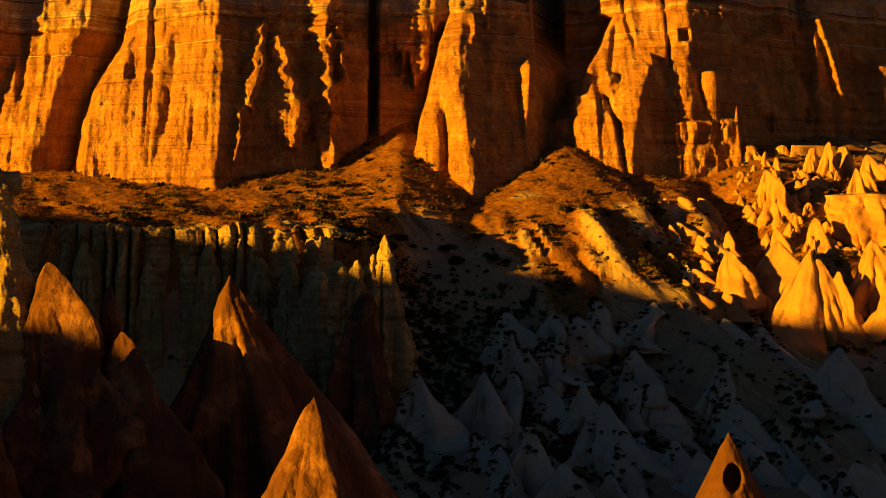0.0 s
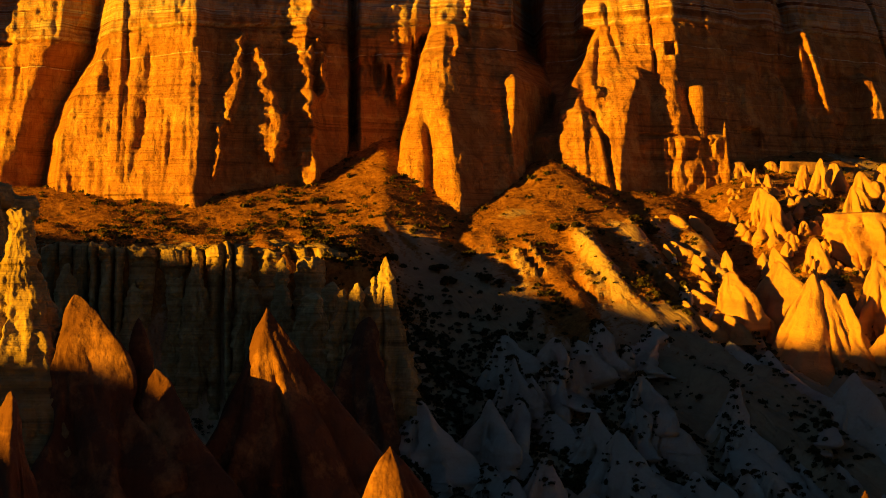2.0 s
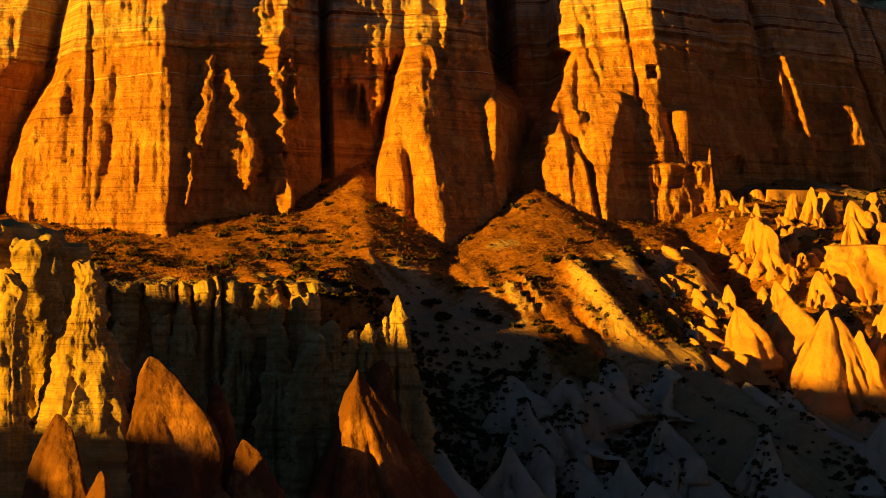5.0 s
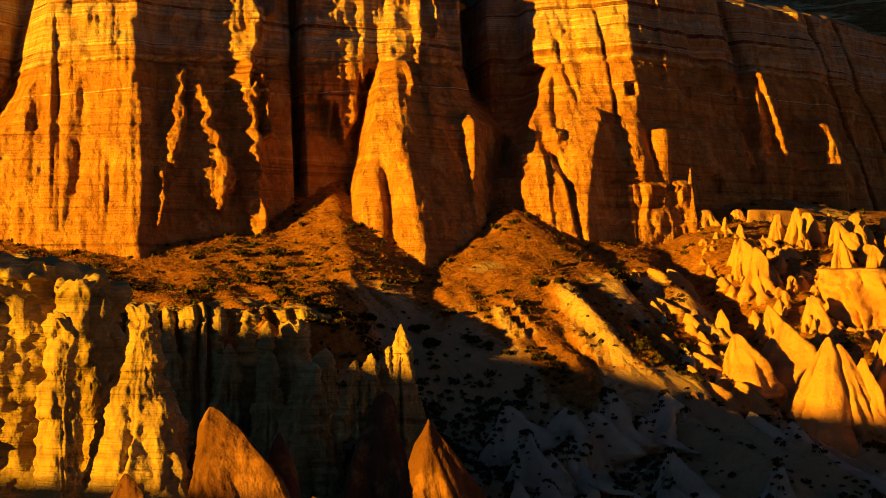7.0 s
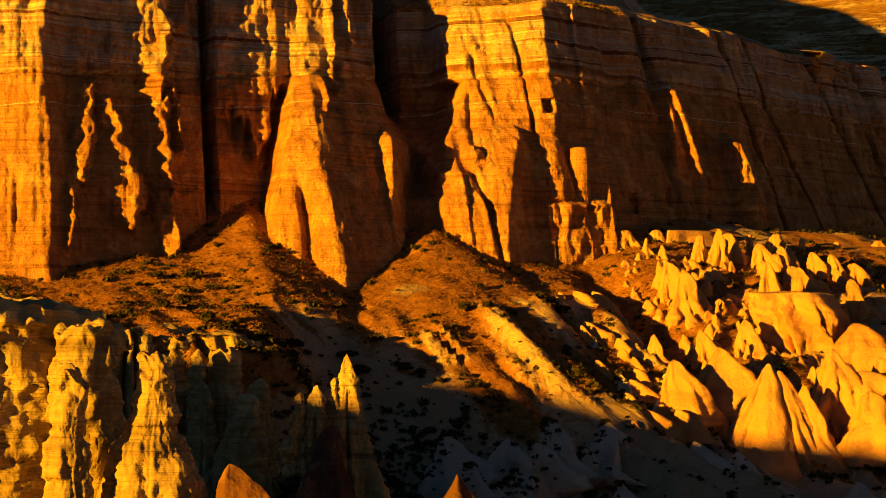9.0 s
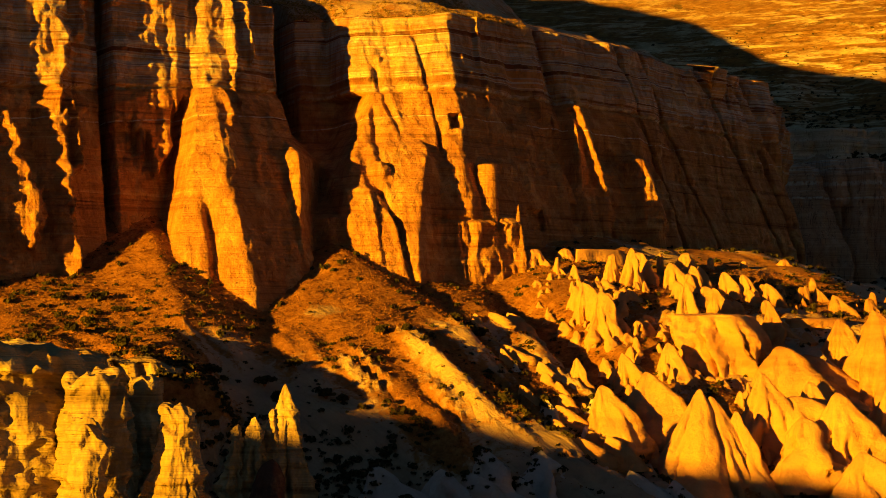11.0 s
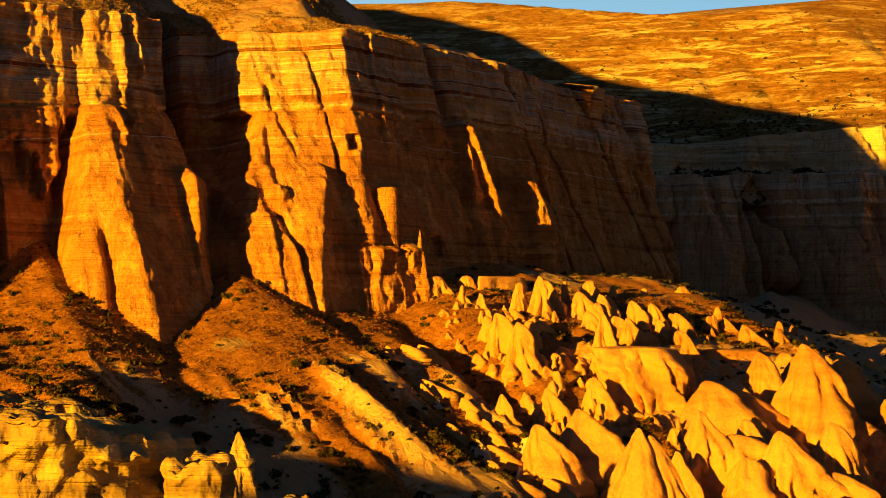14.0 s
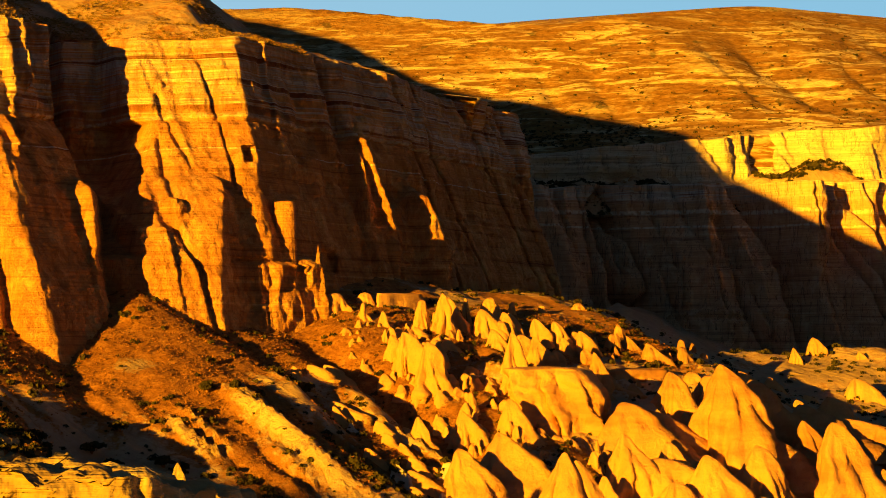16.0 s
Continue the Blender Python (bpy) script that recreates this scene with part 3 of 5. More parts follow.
    y = y + 0.9 * np.exp(-((xw + 45.2 - 0.1 * (z - 90)) / 0.9) ** 2) * sstep(84, 88, z) * sstep(106, 101, z) + 0.6 * np.exp(-((xw + 40.5) / 0.5) ** 2) * sstep(95, 90, z)
    y = y - 0.22 * ridged(x / 1.15, 0.2, z / 10, 2, 96) + 0.26 * fbm(x / 0.9, 0.2, z / 1.3, 3, 95) + 0.28 * fbm(x / 2.1, 0.8, z / 2.8, 3, 99) + 0.35 * fbm(x / 3.5, 0.6, bed / 0.8, 3, 89)
    # thin dark clefts
    y = y + (0.35 + 0.3 * sstep(50, 56, x)) * (1.7 * np.exp(-(fbm(x / 8 + z / 150, 0.3, z / 110, 2, 301) / 0.03) ** 2) + 0.7 * np.exp(-(fbm(x / 3.4 + z / 120, 0.7, z / 60, 2, 302) / 0.05) ** 2)) * (0.35 + 0.65 * sstep(-0.2, 0.3, fbm(x / 12, 0.1, z / 9, 2, 303)))
    y = y + (0.9 * sstep(0.1, 0.5, fbm(x / 5, 0.5, z / 4.5, 3, 304))) * sstep(52, 56, x)
    # ragged upper tier of knobs and short columns
    y = y + sstep(109.8, 112, zb) * (0.8 * fbm(x / 2.6, 0.9, z / 3.4, 3, 97) - 0.6 * ridged(x / 4.2, 0.4, z / 15, 2, 98) + 0.8 * np.abs(value(x / 1.1, 0.6, z / 3.2, 408)) * value(x / 3, 0.1, bed / 1.6, 409))
    # carved openings
    for cx, cz, w, h, deep in ((42.1, 107.0, 0.75, 0.95, 2.8), (-51.6, 98.6, 0.9, 1.2, 0.9), (-49.6, 99.2, 0.4, 0.8, 0.4), (46.9, 91.2, 0.55, 0.9, 3.0),
                               (46.9, 89.0, 0.9, 0.9, 0.9), (56.4, 92.0, 1.7, 1.5, 2.0), (65.2, 93.6, 0.45, 1.7, 1.2), (53.5, 107.5, 0.5, 0.7, 1.0), (42.0, 91.4, 6.5, 0.22, 1.3)):
        y = y + deep * niche(x, z, cx, cz, w, h)
    return y


def rim(x):
    return 125.0 + 0.8 * fbm(x / 13, 0.2, 0.5, 3, 100)


def cliff_piece(name, x0, x1, label):
    xs = np.linspace(x0, x1, int((x1 - x0) / 0.27))
    s = np.linspace(0, 1, 175)
    X = np.broadcast_to(xs, (len(s), len(xs)))
    Z = 75 + (rim(X) - 75) * s[:, None]
    Y = cliff_depth(X, Z)
    row = 116
    thing = whole(name, (x0 + x1) / 2, float(Y[0].mean()), 75, label, "cliff", "buttresses of the great cliff")
    under(sheet("lower_face", X[:row + 1], Y[:row + 1], Z[:row + 1], CLIFF), thing)
    under(sheet("upper_tier", np.concatenate([X[row:], X[-1:]]), np.concatenate([Y[row:], Y[-1:] + 14]), np.concatenate([Z[row:], Z[-1:] + 1.5]), CLIFF), thing,
          "ragged upper beds of cream and red tuff")
    return thing


cliff_piece("cliff_buttress", -120, -57.2, "layered red tuff buttress beside a dark gap")
cliff_piece("cliff_buttress", -57.2, -11.6, "broad red tuff buttress with a sunlit front and shaded flank")
cliff_piece("cliff_buttress", -11.6, -2.8, "rounded red tuff bulge between two dark clefts")
cliff_piece("rock_pillar", -2.8, 18.6, "slender sunlit tuff pillar with a split foot")
great = cliff_piece("cliff_buttress", 18.6, 51.8, "tall sunlit tuff buttress with carved openings")
cliff_piece("cliff_wall", 51.8, 134, "shaded fluted red tuff wall with pale upper beds")

# the end of the wall, whose top steps down towards the side valley
def far_wall(x):
    return 125 + 1.32 * (x - 135) + 7.0 * np.maximum(0, x - 168)


def far_wall_top(x):
    return np.interp(x, [112, 135, 150, 163, 168, 178, 200], [124.5, 125.5, 125.5, 124.5, 121, 112, 100])


wx = np.arange(112, 190, 0.4)
wz = np.linspace(0, 1, 110)[:, None]
WX = np.broadcast_to(wx, (110, len(wx)))
WZ = 70 + (far_wall_top(WX) + 1.6 * fbm(WX / 6, 0.3, 0.2, 3, 180) - 70) * wz
WY = far_wall(WX - 0.35 * (WZ - 100)) + 0.2 * (WZ - 100) - 7 * ridged(WX / 17, 0.3, WZ / 90, 3, 181) - 2.4 * fbm(WX / 5, 0.2, WZ / 25, 3, 182) + 0.9 * value(0.2, 0.4, WZ / 1.6, 183) + 1.0 * sstep(0.1, 0.6, value(WX / 60, 0.6, WZ / 4.4, 92))
WY = WY + 4.0 * np.exp(-(fbm(WX / 9 + WZ / 60, 0.4, WZ / 70, 2, 188) / 0.05) ** 2)
tagged(sheet("far_wall", np.concatenate([WX, WX[-1:]]), np.concatenate([WY, WY[-1:] + 16]), np.concatenate([WZ, WZ[-1:] + 2.5]), CLIFF), "shaded red tuff wall stepping down to the side valley", "cliff", kind="structure")

# slope on top of the cliff
px = spaced((-600, -120, 20), (-120, 135, 1.2), (135, 181, 2))
pd = np.concatenate([np.arange(0, 40, 0.8), np.arange(40, 700, 8)])
PX, PD = np.meshgrid(px, pd)
past = sstep(101, 111, px)
edge = cliff_depth(np.minimum(px, 116), rim(np.minimum(px, 116)))
edge = np.convolve(np.pad(edge, 8, mode="edge"), np.ones(17) / 17, "valid") * 0.35 + edge * 0.65
edge = edge * (1 - past) + (far_wall(px) + 8) * past
top = rim(px) * (1 - past) + (far_wall_top(px) + 1.5) * past
PY = edge + 0.3 + PD
# The unseen upper slope is shaped to set the shadow on the far hill.
PZ = top + 0.15 + np.maximum(0.2 * np.clip(PD, 0, 24) - 0.04 * np.clip(PD - 60, 0, 200), 0.345 * np.clip(PD, 0, 160) + 0.85 * np.clip(PD - 160, 0, 22) + 0.17 * np.clip(PD - 182, 0, 230) + 0.2 * np.clip(PD - 345, 0, 120) - 0.55 * np.maximum(0, PX - 40 - 0.46 * np.maximum(0, PY - 45)))
spent = sstep(114, 140, PX)
PZ = PZ * (1 - spent) + (top - 0.12 * PD) * spent
PZ = PZ - 6.5 * sstep(30, 62, PX) * sstep(50, 95, PD)
PZ = PZ + (0.6 * fbm(PX / 4, PY / 4, 0.3, 4, 110) + 2.5 * fbm(PX / 30, PY / 30, 0.3, 3, 111)) * sstep(0, 8, PD)
plateau = tagged(sheet("plateau", PX, PY, PZ, SOIL), "dry grassy slope above the red cliff", "hillside", kind="structure")
attribute(plateau, "plants", 0.42 + 0.25 * fbm(PX / 9, PY / 9, 0.4, 3, 112))


# ---- free-standing rocks ----
def weathered(x, y, z, size, seed):
    """Outward relief of layered tuff, in metres: broken blocks, thin beds that stand proud, pits and grain."""
    along = (x + 0.8 * y) / 1.3
    layer = z + 0.35 * fbm(x / 5, y / 5, 0.2, 2, 71)
    block = sstep(-0.12, 0.12, value(along / 0.9, 0.3 + seed, layer / 1.15, 72)) - 0.5 + 0.6 * (sstep(-0.08, 0.08, value(along * 1.7, 0.8 + seed, layer * 1.25, 73)) - 0.5)
    bed = sstep(-0.15, 0.2, value(0.4, 0.7, layer * 0.9, 74)) + 0.5 * sstep(-0.1, 0.15, value(0.1, 0.3, layer * 2.6, 75)) - 0.8
    grain = fbm(x / 0.9, y / 0.9, z / 0.8, 4, 76)
    return size * (0.24 * block + 0.30 * bed + 0.30 * grain)


def foot_at(x, y):
    return float(ground_base(np.array(float(x)), np.array(float(y))))


def spire(name, x, y, top, radius, foot, mat, label, category="rock spire", group="", shape="cone", lean=(0, 0), stretch=1.0, turn=0.0, rough=1.0,
          seed=1, around=64, up=46, hole=None):
    """A rock cone, column or block with its tip at (x, y, top), foot below ground. radius: half its width at the foot. lean: by how much the foot
    lies away from the tip; stretch and turn (degrees): long axis of its plan."""
    h = top - foot
    foot = min(foot, foot_at(x + lean[0] * h * 1.15, y + lean[1] * h * 1.15) - 6) if lean[1] < 0 else foot
    radius = radius * ((top - foot) / h) ** 0.25
    h = top - foot
    s = np.linspace(0, 1, up)[:, None] ** 1.35
    th = np.linspace(0, 2 * math.pi, around, endpoint=False)[None]
    prof = {"cone": (0.02 + s) ** 1.05, "knob": np.minimum(1, (s * 3.2) ** 0.5) * (0.80 + 0.28 * s),
            "column": np.minimum(1, (s * 120) ** 0.5) * (0.62 + 0.18 * sstep(0.02, 0.03, s) - 0.16 * sstep(0.04, 0.06, s) + 0.36 * sstep(0.06, 0.3, s)) * (0.58 - 0.05 * np.sin(s * 9) * (1 - s) + 0.42 * s ** 1.8), "block": np.minimum(1, (s * 45) ** 0.5) * (0.90 + 0.14 * s) / (np.abs(np.cos(th + 0.4)) ** 7 + np.abs(np.sin(th + 0.4)) ** 7) ** (1 / 7),
            "spike": s ** 0.7, "tower": np.minimum(1, (s * 90) ** 0.5) * (0.82 + 0.25 * s), "skirt": np.minimum(1, (s * 14) ** 0.5) * (0.125 + 0.02 * np.sin(s * 60) * (1 - s) ** 3 + 0.30 * sstep(0.10, 0.34, s) + 0.58 * sstep(0.25, 0.95, s))}[shape]
    prof = prof * np.minimum(1, (s / (0.05 if shape in ("cone", "spike") else 0.006)) ** 0.5)
    cx, cz = np.cos(th), np.sin(th)
    k = 6.0 * seed
    flute = 0.38 * fbm(cx * 1.5 + k, cz * 1.5, s * 1.3, 3, seed) * sstep(0.0, 0.25, s) + 0.16 * ridged(cx * 2.2 + k, cz * 2.2, s * 0.7, 2, seed + 3) * s
    sides = 4 + seed % 3
    facet = math.cos(math.pi / sides) / np.cos((th + seed * 1.7 + 0.5 * s) % (2 * math.pi / sides) - math.pi / sides)
    flute = flute + (0.5 if mat in (YELLOW,) else 0.24) * (facet - 0.9) * sstep(0.0, 0.15, s) - 0.30 * np.exp(-(fbm(cx * 1.3 + k, cz * 1.3, s * 0.6, 2, seed + 5) / 0.045) ** 2) * sstep(0.05, 0.3, s)
    r = radius * prof * (1 + rough * flute * (0.5 if shape in ("column", "skirt", "tower") else 1.0))
    dx, dy = r * cx * stretch, r * cz
    a = radians(turn)
    X = x + lean[0] * s * h + dx * math.cos(a) - dy * math.sin(a)
    Y = y + lean[1] * s * h + dx * math.sin(a) + dy * math.cos(a)
    Z = top - s * h + 0.0 * th
    Z = Z - h * 0.10 * rough * (fbm(cx * 1.1 + k, cz * 1.1, 0.5, 2, seed + 9)) * np.minimum(1, s * 6) * (1 - s)
    n = 0.14 * radius * rough * np.clip(prof, 0.25, 1)
    f = 1.6 / max(radius, 1.0)
    X, Y = X + n * fbm(X * f, Y * f, Z * f, 3, 200 + seed), Y + n * fbm(X * f + 9, Y * f, Z * f, 3, 201 + seed)
    X, Y = X + 0.3 * n * fbm(X * f * 3.2, Y * f * 3.2, Z * f * 2.5, 3, 220 + seed), Y + 0.3 * n * fbm(X * f * 3.2 + 5, Y * f * 3.2, Z * f * 2.5, 3, 230 + seed)
    if mat in (YELLOW,):
        rel = weathered(X, Y, Z, 0.85, seed) * np.minimum(1, s * 25)
        a = np.arctan2(Y - y, X - x)
        X, Y = X + rel * np.cos(a), Y + rel * np.sin(a)
        Z = Z + 0.9 * fbm(X / 1.1, Y / 1.1, 0.4, 3, seed) * (1 - sstep(0.0, 0.12, s))
    if hole:
        hx, hz, hr, deep = hole
        w = np.clip(1.4 - np.hypot((X - hx) / hr, (Z - hz) / (hr * 1.35)), 0, 1) * (Y < y + lean[1] * (top - Z))
        Y = Y + deep * sstep(0.25, 0.55, w)
    V = np.stack([X, Y, Z], -1).reshape(-1, 3)
    faces = grid_faces(up, around, wrap=True)[:, ::-1]
    return tagged(new(name, mesh_from(name, V, faces, mat)), label, category, group)


def tent(name, x, y, top, width, foot, mat, label, category="hoodoo", group="", long=2.6, turn=-75.0, sharp=1.35, bulge=0.72, rough=1.0, seed=1, around=64, up=44, ribs=0.25):
    """A fin of soft tuff with its blunt tip at (x, y, top): a ridge runs from the tip downhill along turn (degrees), with a broad flank towards the sun and a
    steep one away from it. width: half its width at the foot; long: length of the ridge in widths; sharp: 2 for a round plan, less for a keen ridge."""
    h = top - foot
    s = np.linspace(0, 1, up)[:, None] ** 1.3
    th = np.linspace(0, 2 * math.pi, around, endpoint=False)[None]
    c, w = np.cos(th), np.sin(th)
    la, lb = np.where(c > 0, long, 0.75), np.where(w > 0, 1.0, 0.66)
    plan = (np.abs(c / la) ** sharp + np.abs(w / lb) ** sharp) ** (-1 / sharp)
    k = 5.3 * seed
    bend = 0.35 * value(seed * 1.3, 0.2, s * 1.6, seed + 2) * s
    body = (s + 0.002) ** bulge * np.minimum(1, (s / 0.035) ** 0.5) + 0.03 * np.minimum(1, (s / 0.01) ** 0.5) * (1 - s)
    cut = rough * (0.10 * ridged(c * 4.5 + k, w * 4.5, s * 1.2, 2, seed + 7) * sstep(0.03, 0.2, s) + 0.30 * fbm(c * 1.4 + k, w * 1.4, s * 2.2, 4, seed) * sstep(0.02, 0.3, s) + ribs * (ridged(c * 2.3 + k, w * 2.3, s * 0.5, 2, seed + 3) - 0.2) * sstep(0.05, 0.6, s))
    cut = cut - 0.28 * rough * np.exp(-(fbm(c * 1.2 + k, w * 1.2, s * 0.5, 2, seed + 5) / 0.05) ** 2) * sstep(0.12, 0.4, s)
    r = width * body * plan * (1 + cut)
    a = radians(turn) + bend
    X, Y = x + r * (c * np.cos(a) + w * np.sin(a)), y + r * (c * np.sin(a) - w * np.cos(a))
    Z = top - s * h + 0.0 * th - 0.05 * h * rough * fbm(c * 1.2 + k, w * 1.2, 0.5, 2, seed + 9) * np.minimum(1, s * 8) * (1 - s)
    n, f = 0.15 * rough * width * np.clip(body, 0.3, 1), 1.9 / max(width, 1.0)
    X, Y = X + n * fbm(X * f, Y * f, Z * f, 4, 200 + seed), Y + n * fbm(X * f + 9, Y * f, Z * f, 4, 201 + seed)
    if mat in (YELLOW,):
        rel = weathered(X, Y, Z, 0.8, seed) * np.minimum(1, s * 18)
        a = np.arctan2(Y - y, X - x)
        X, Y = X + rel * np.cos(a), Y + rel * np.sin(a)
    faces = grid_faces(up, around, wrap=True)
    return tagged(new(name, mesh_from(name, np.stack([X, Y, Z], -1).reshape(-1, 3), faces, mat)), label, category, group)


def joined(name, obs, label, category):
    """Many small rocks as one object of kind stuff."""
    verts, faces, at = [], [], 0
    for ob in obs:
        me = ob.data
        co, ix = np.empty(len(me.vertices) * 3, np.float32), np.empty(len(me.loops), np.int32)
        me.vertices.foreach_get("co", co)
        me.loops.foreach_get("vertex_index", ix)
        verts.append(co.reshape(-1, 3))
        faces.append(ix.reshape(-1, 4) + at)
        at += len(me.vertices)
        mat = me.materials[0]
        bpy.data.objects.remove(ob)
    return tagged(new(name, mesh_from(name, np.concatenate(verts), np.concatenate(faces), mat)), label, category, kind="stuff")


# hoodoos on the sunlit slope: tip x, y, z, half width, shape
UPPER = [(52.6, 19.0, 87.2, 2.4, "knob"), (58.6, 21.0, 87.4, 1.9, "knob"), (61.8, 9.5, 86.1, 1.4, "column"), (51.9, -3.9, 81.5, 1.8, "fin"),
         (52.5, -9.5, 80.2, 3.0, "fin"), (64.0, 8.0, 87.0, 3.6, "fin"), (67.6, 13.2, 86.6, 2.0, "knob"), (71.8, 15.0, 86.6, 0.8, "spike"),
         (77.0, 17.0, 86.8, 2.1, "knob"), (82.5, 20.0, 86.3, 0.9, "spike"), (90.0, 24.0, 85.9, 1.0, "knob"), (99.0, 28.0, 86.4, 1.8, "knob")]
MIDDLE = [(73.8, 7.9, 84.5, 1.7, "fin"), (65.4, -9.0, 81.5, 1.9, "fin"), (72.9, -2.2, 80.9, 2.0, "fin"), (76.0, -2.5, 79.1, 2.5, "fin"),
          (81.7, 6.9, 83.2, 2.5, "fin"), (81.1, -2.0, 79.2, 2.2, "fin"), (50.7, -21.8, 71.6, 1.6, "fin"), (48.7, -34.0, 69.3, 2.7, "fin"),
          (56.3, -23.7, 73.0, 3.7, "fin"), (43.1, -24.5, 71.0, 2.3, "fin"), (41.5, -37.7, 67.7, 2.7, "fin"), (78.4, -9.0, 78.8, 2.5, "fin")]
LOWER = [(85.1, -17.1, 76.2, 3.5, "fin"), (92.5, -25.3, 75.2, 3.8, "fin"), (83.5, -27.9, 71.8, 2.8, "fin"), (70.0, -29.3, 70.8, 2.0, "fin"),
         (72.5, -30.6, 71.1, 2.5, "fin"), (61.4, -41.8, 69.2, 3.3, "fin"), (68.8, -40.5, 68.0, 2.0, "fin"), (67.9, -49.9, 66.9, 4.0, "fin"),
         (76.0, -48.4, 67.8, 3.7, "fin"), (83.7, -36.4, 69.2, 2.3, "fin"), (92.8, -35.9, 70.1, 2.5, "fin"), (110.6, -29.5, 68.8, 3.2, "fin"),
         (94.4, -49.3, 64.5, 3.3, "fin"), (82.4, -32.4, 77.3, 4.8, "fin"), (89.4, -46.2, 70.2, 4.5, "fin")]
OUTER = [(94.3, 7.5, 81.2, 2.2, "fin"), (94.4, 2.0, 80.1, 2.5, "fin"), (144.3, 27.5, 81.2, 2.5, "fin"), (137.4, 23.7, 79.5, 1.7, "fin"),
         (149.1, 21.5, 78.9, 2.9, "fin"), (135.8, 6.6, 74.7, 5.4, "fin"), (104.2, 5.0, 78.0, 1.1, "spike")]
ARM = [(67.5, 12.5, 86.4, 3.6, "fin"), (70.6, 8.6, 84.9, 3.0, "fin"), (75.5, 9.0, 84.4, 2.6, "fin"), (79.2, 8.2, 83.6, 2.6, "fin"), (84.4, 4.2, 81.8, 2.8, "fin"), (69.0, 2.5, 82.0, 3.0, "fin")]
for i, (x, y, z, r, kind) in enumerate(UPPER + MIDDLE + LOWER + OUTER + ARM):
    foot = foot_at(x, y) - 4.0
    if kind == "fin":
        tall = z - foot
        tent("hoodoo", x, y, z, (0.8 if x < 60 and y > -25 else 0.85 if y > -12 else 1.2) * max(r * 1.3, 0.42 * tall), foot - 1.2 * r, CREAM, "smooth cream tuff fin on the scree", group="hoodoos", long=2.1 + 0.7 * value(i * 2.1, 0.5, 0.3, 8), turn=-58 + 24 * value(i * 1.7, 0.5, 0.5, 7),
             sharp=1.10 + 0.12 * value(i * 3.1, 0.4, 0.2, 6), bulge=0.70 + 0.16 * value(i * 2.7, 0.1, 0.2, 5), seed=20 + i, rough=1.6)
    else:
        tent("hoodoo", x, y, z, r * 1.1, foot, CREAM, "small rugged cream tuff knob on the scree", group="hoodoos", long=1.0, turn=-70 + 60 * value(i * 1.7, 0.5, 0.5, 7), sharp=1.6, bulge=0.3, rough=1.5, seed=20 + i, ribs=0.5)
rng = random.Random(12)
for i in range(210):
    x, y = rng.uniform(50, 150), rng.uniform(-62, 16)
    if y > 12 - 0.1 * (x - 50) or x < 57 + 0.10 * max(0, -y) or math.hypot(x - 64, y + 20) < 8 or math.hypot(x - 54, y + 43) < 9:
        continue
    if y > -14 and x < 80 and rng.random() < 0.7:
        continue
    r, g = (1.2 + 2.8 * rng.random() ** 1.3) * (0.6 if y > -14 else 1.0), foot_at(x, y)
    tent("hoodoo", x, y, g + r * rng.uniform(0.6, 1.6), r * 1.5, g - 4, CREAM, "low rounded cream tuff fin on the scree", group="hoodoos", long=rng.uniform(1.6, 3.0), turn=-58 + rng.uniform(-20, 20),
         sharp=rng.uniform(1.0, 1.4), bulge=rng.uniform(0.55, 0.85), rough=1.5, seed=400 + i, around=48, up=30)
rng = random.Random(33)
small = []
for i in range(120):
    x, y = rng.uniform(50, 112), rng.uniform(-48, 18)
    if y > 17 - 0.1 * (x - 50) or math.hypot(x - 64, y + 20) < 8 or math.hypot(x - 54, y + 43) < 9 or (x < 64 and y > -14 and rng.random() < 0.6):
        continue
    r, g = rng.uniform(0.5, 1.3), foot_at(x, y)
    small.append(tent("hoodoo", x, y, g + r * rng.uniform(0.9, 2.4), r * 1.2, g - 4, CREAM, "small knobbly cream tuff stump on the scree", group="hoodoos", long=rng.uniform(0.9, 1.8), turn=rng.uniform(-110, -20),
         sharp=rng.uniform(1.3, 1.8), bulge=rng.uniform(0.35, 0.6), rough=1.5, seed=800 + i, around=36, up=26, ribs=0.4))
# low lumps of tuff that break through the russet grass
rng = random.Random(44)
for i in range(190):
    x, y = rng.uniform(48, 66), rng.uniform(-36, 14)
    if x < 48 + 0.1 * max(0, -y) or math.hypot(x - 65, y + 18) < 5:
        continue
    r, g = 0.35 + 0.8 * rng.random() ** 2, foot_at(x, y)
    small.append(tent("hoodoo", x, y, g + r * rng.uniform(0.5, 1.3), r * 1.3, g - 1.5, CREAM, "low pale tuff lump in russet grass", group="hoodoos", long=rng.uniform(1.0, 2.4), turn=rng.uniform(-100, -30), sharp=1.5, bulge=0.55, rough=1.5, seed=1500 + i, around=20, up=14, ribs=0.3))
joined("tuff_lumps", small, "small pale tuff lumps and stumps in russet grass", "rocks")
# slender fins in the gully beside the scree
rng = random.Random(5)
for i in range(34):
    y = -2 - 1.35 * i + rng.uniform(-1, 1)
    x = 40.5 - 0.14 * (y + 4) + rng.uniform(-8, 3.5)
    x = x - 0.30 * (-4 - y) * (i % 3 == 0)
    g, r = foot_at(x, y), rng.uniform(0.8, 1.6)
    tent("hoodoo", x, y, g + rng.uniform(0.2, 1.0), r * 0.85, g - 3.5, CREAM, "slender cream tuff fin in the gully", group="hoodoos", long=rng.uniform(3.4, 6.0), turn=-60 + rng.uniform(-8, 8), sharp=1.3, bulge=0.62, seed=600 + i, around=48, up=30)
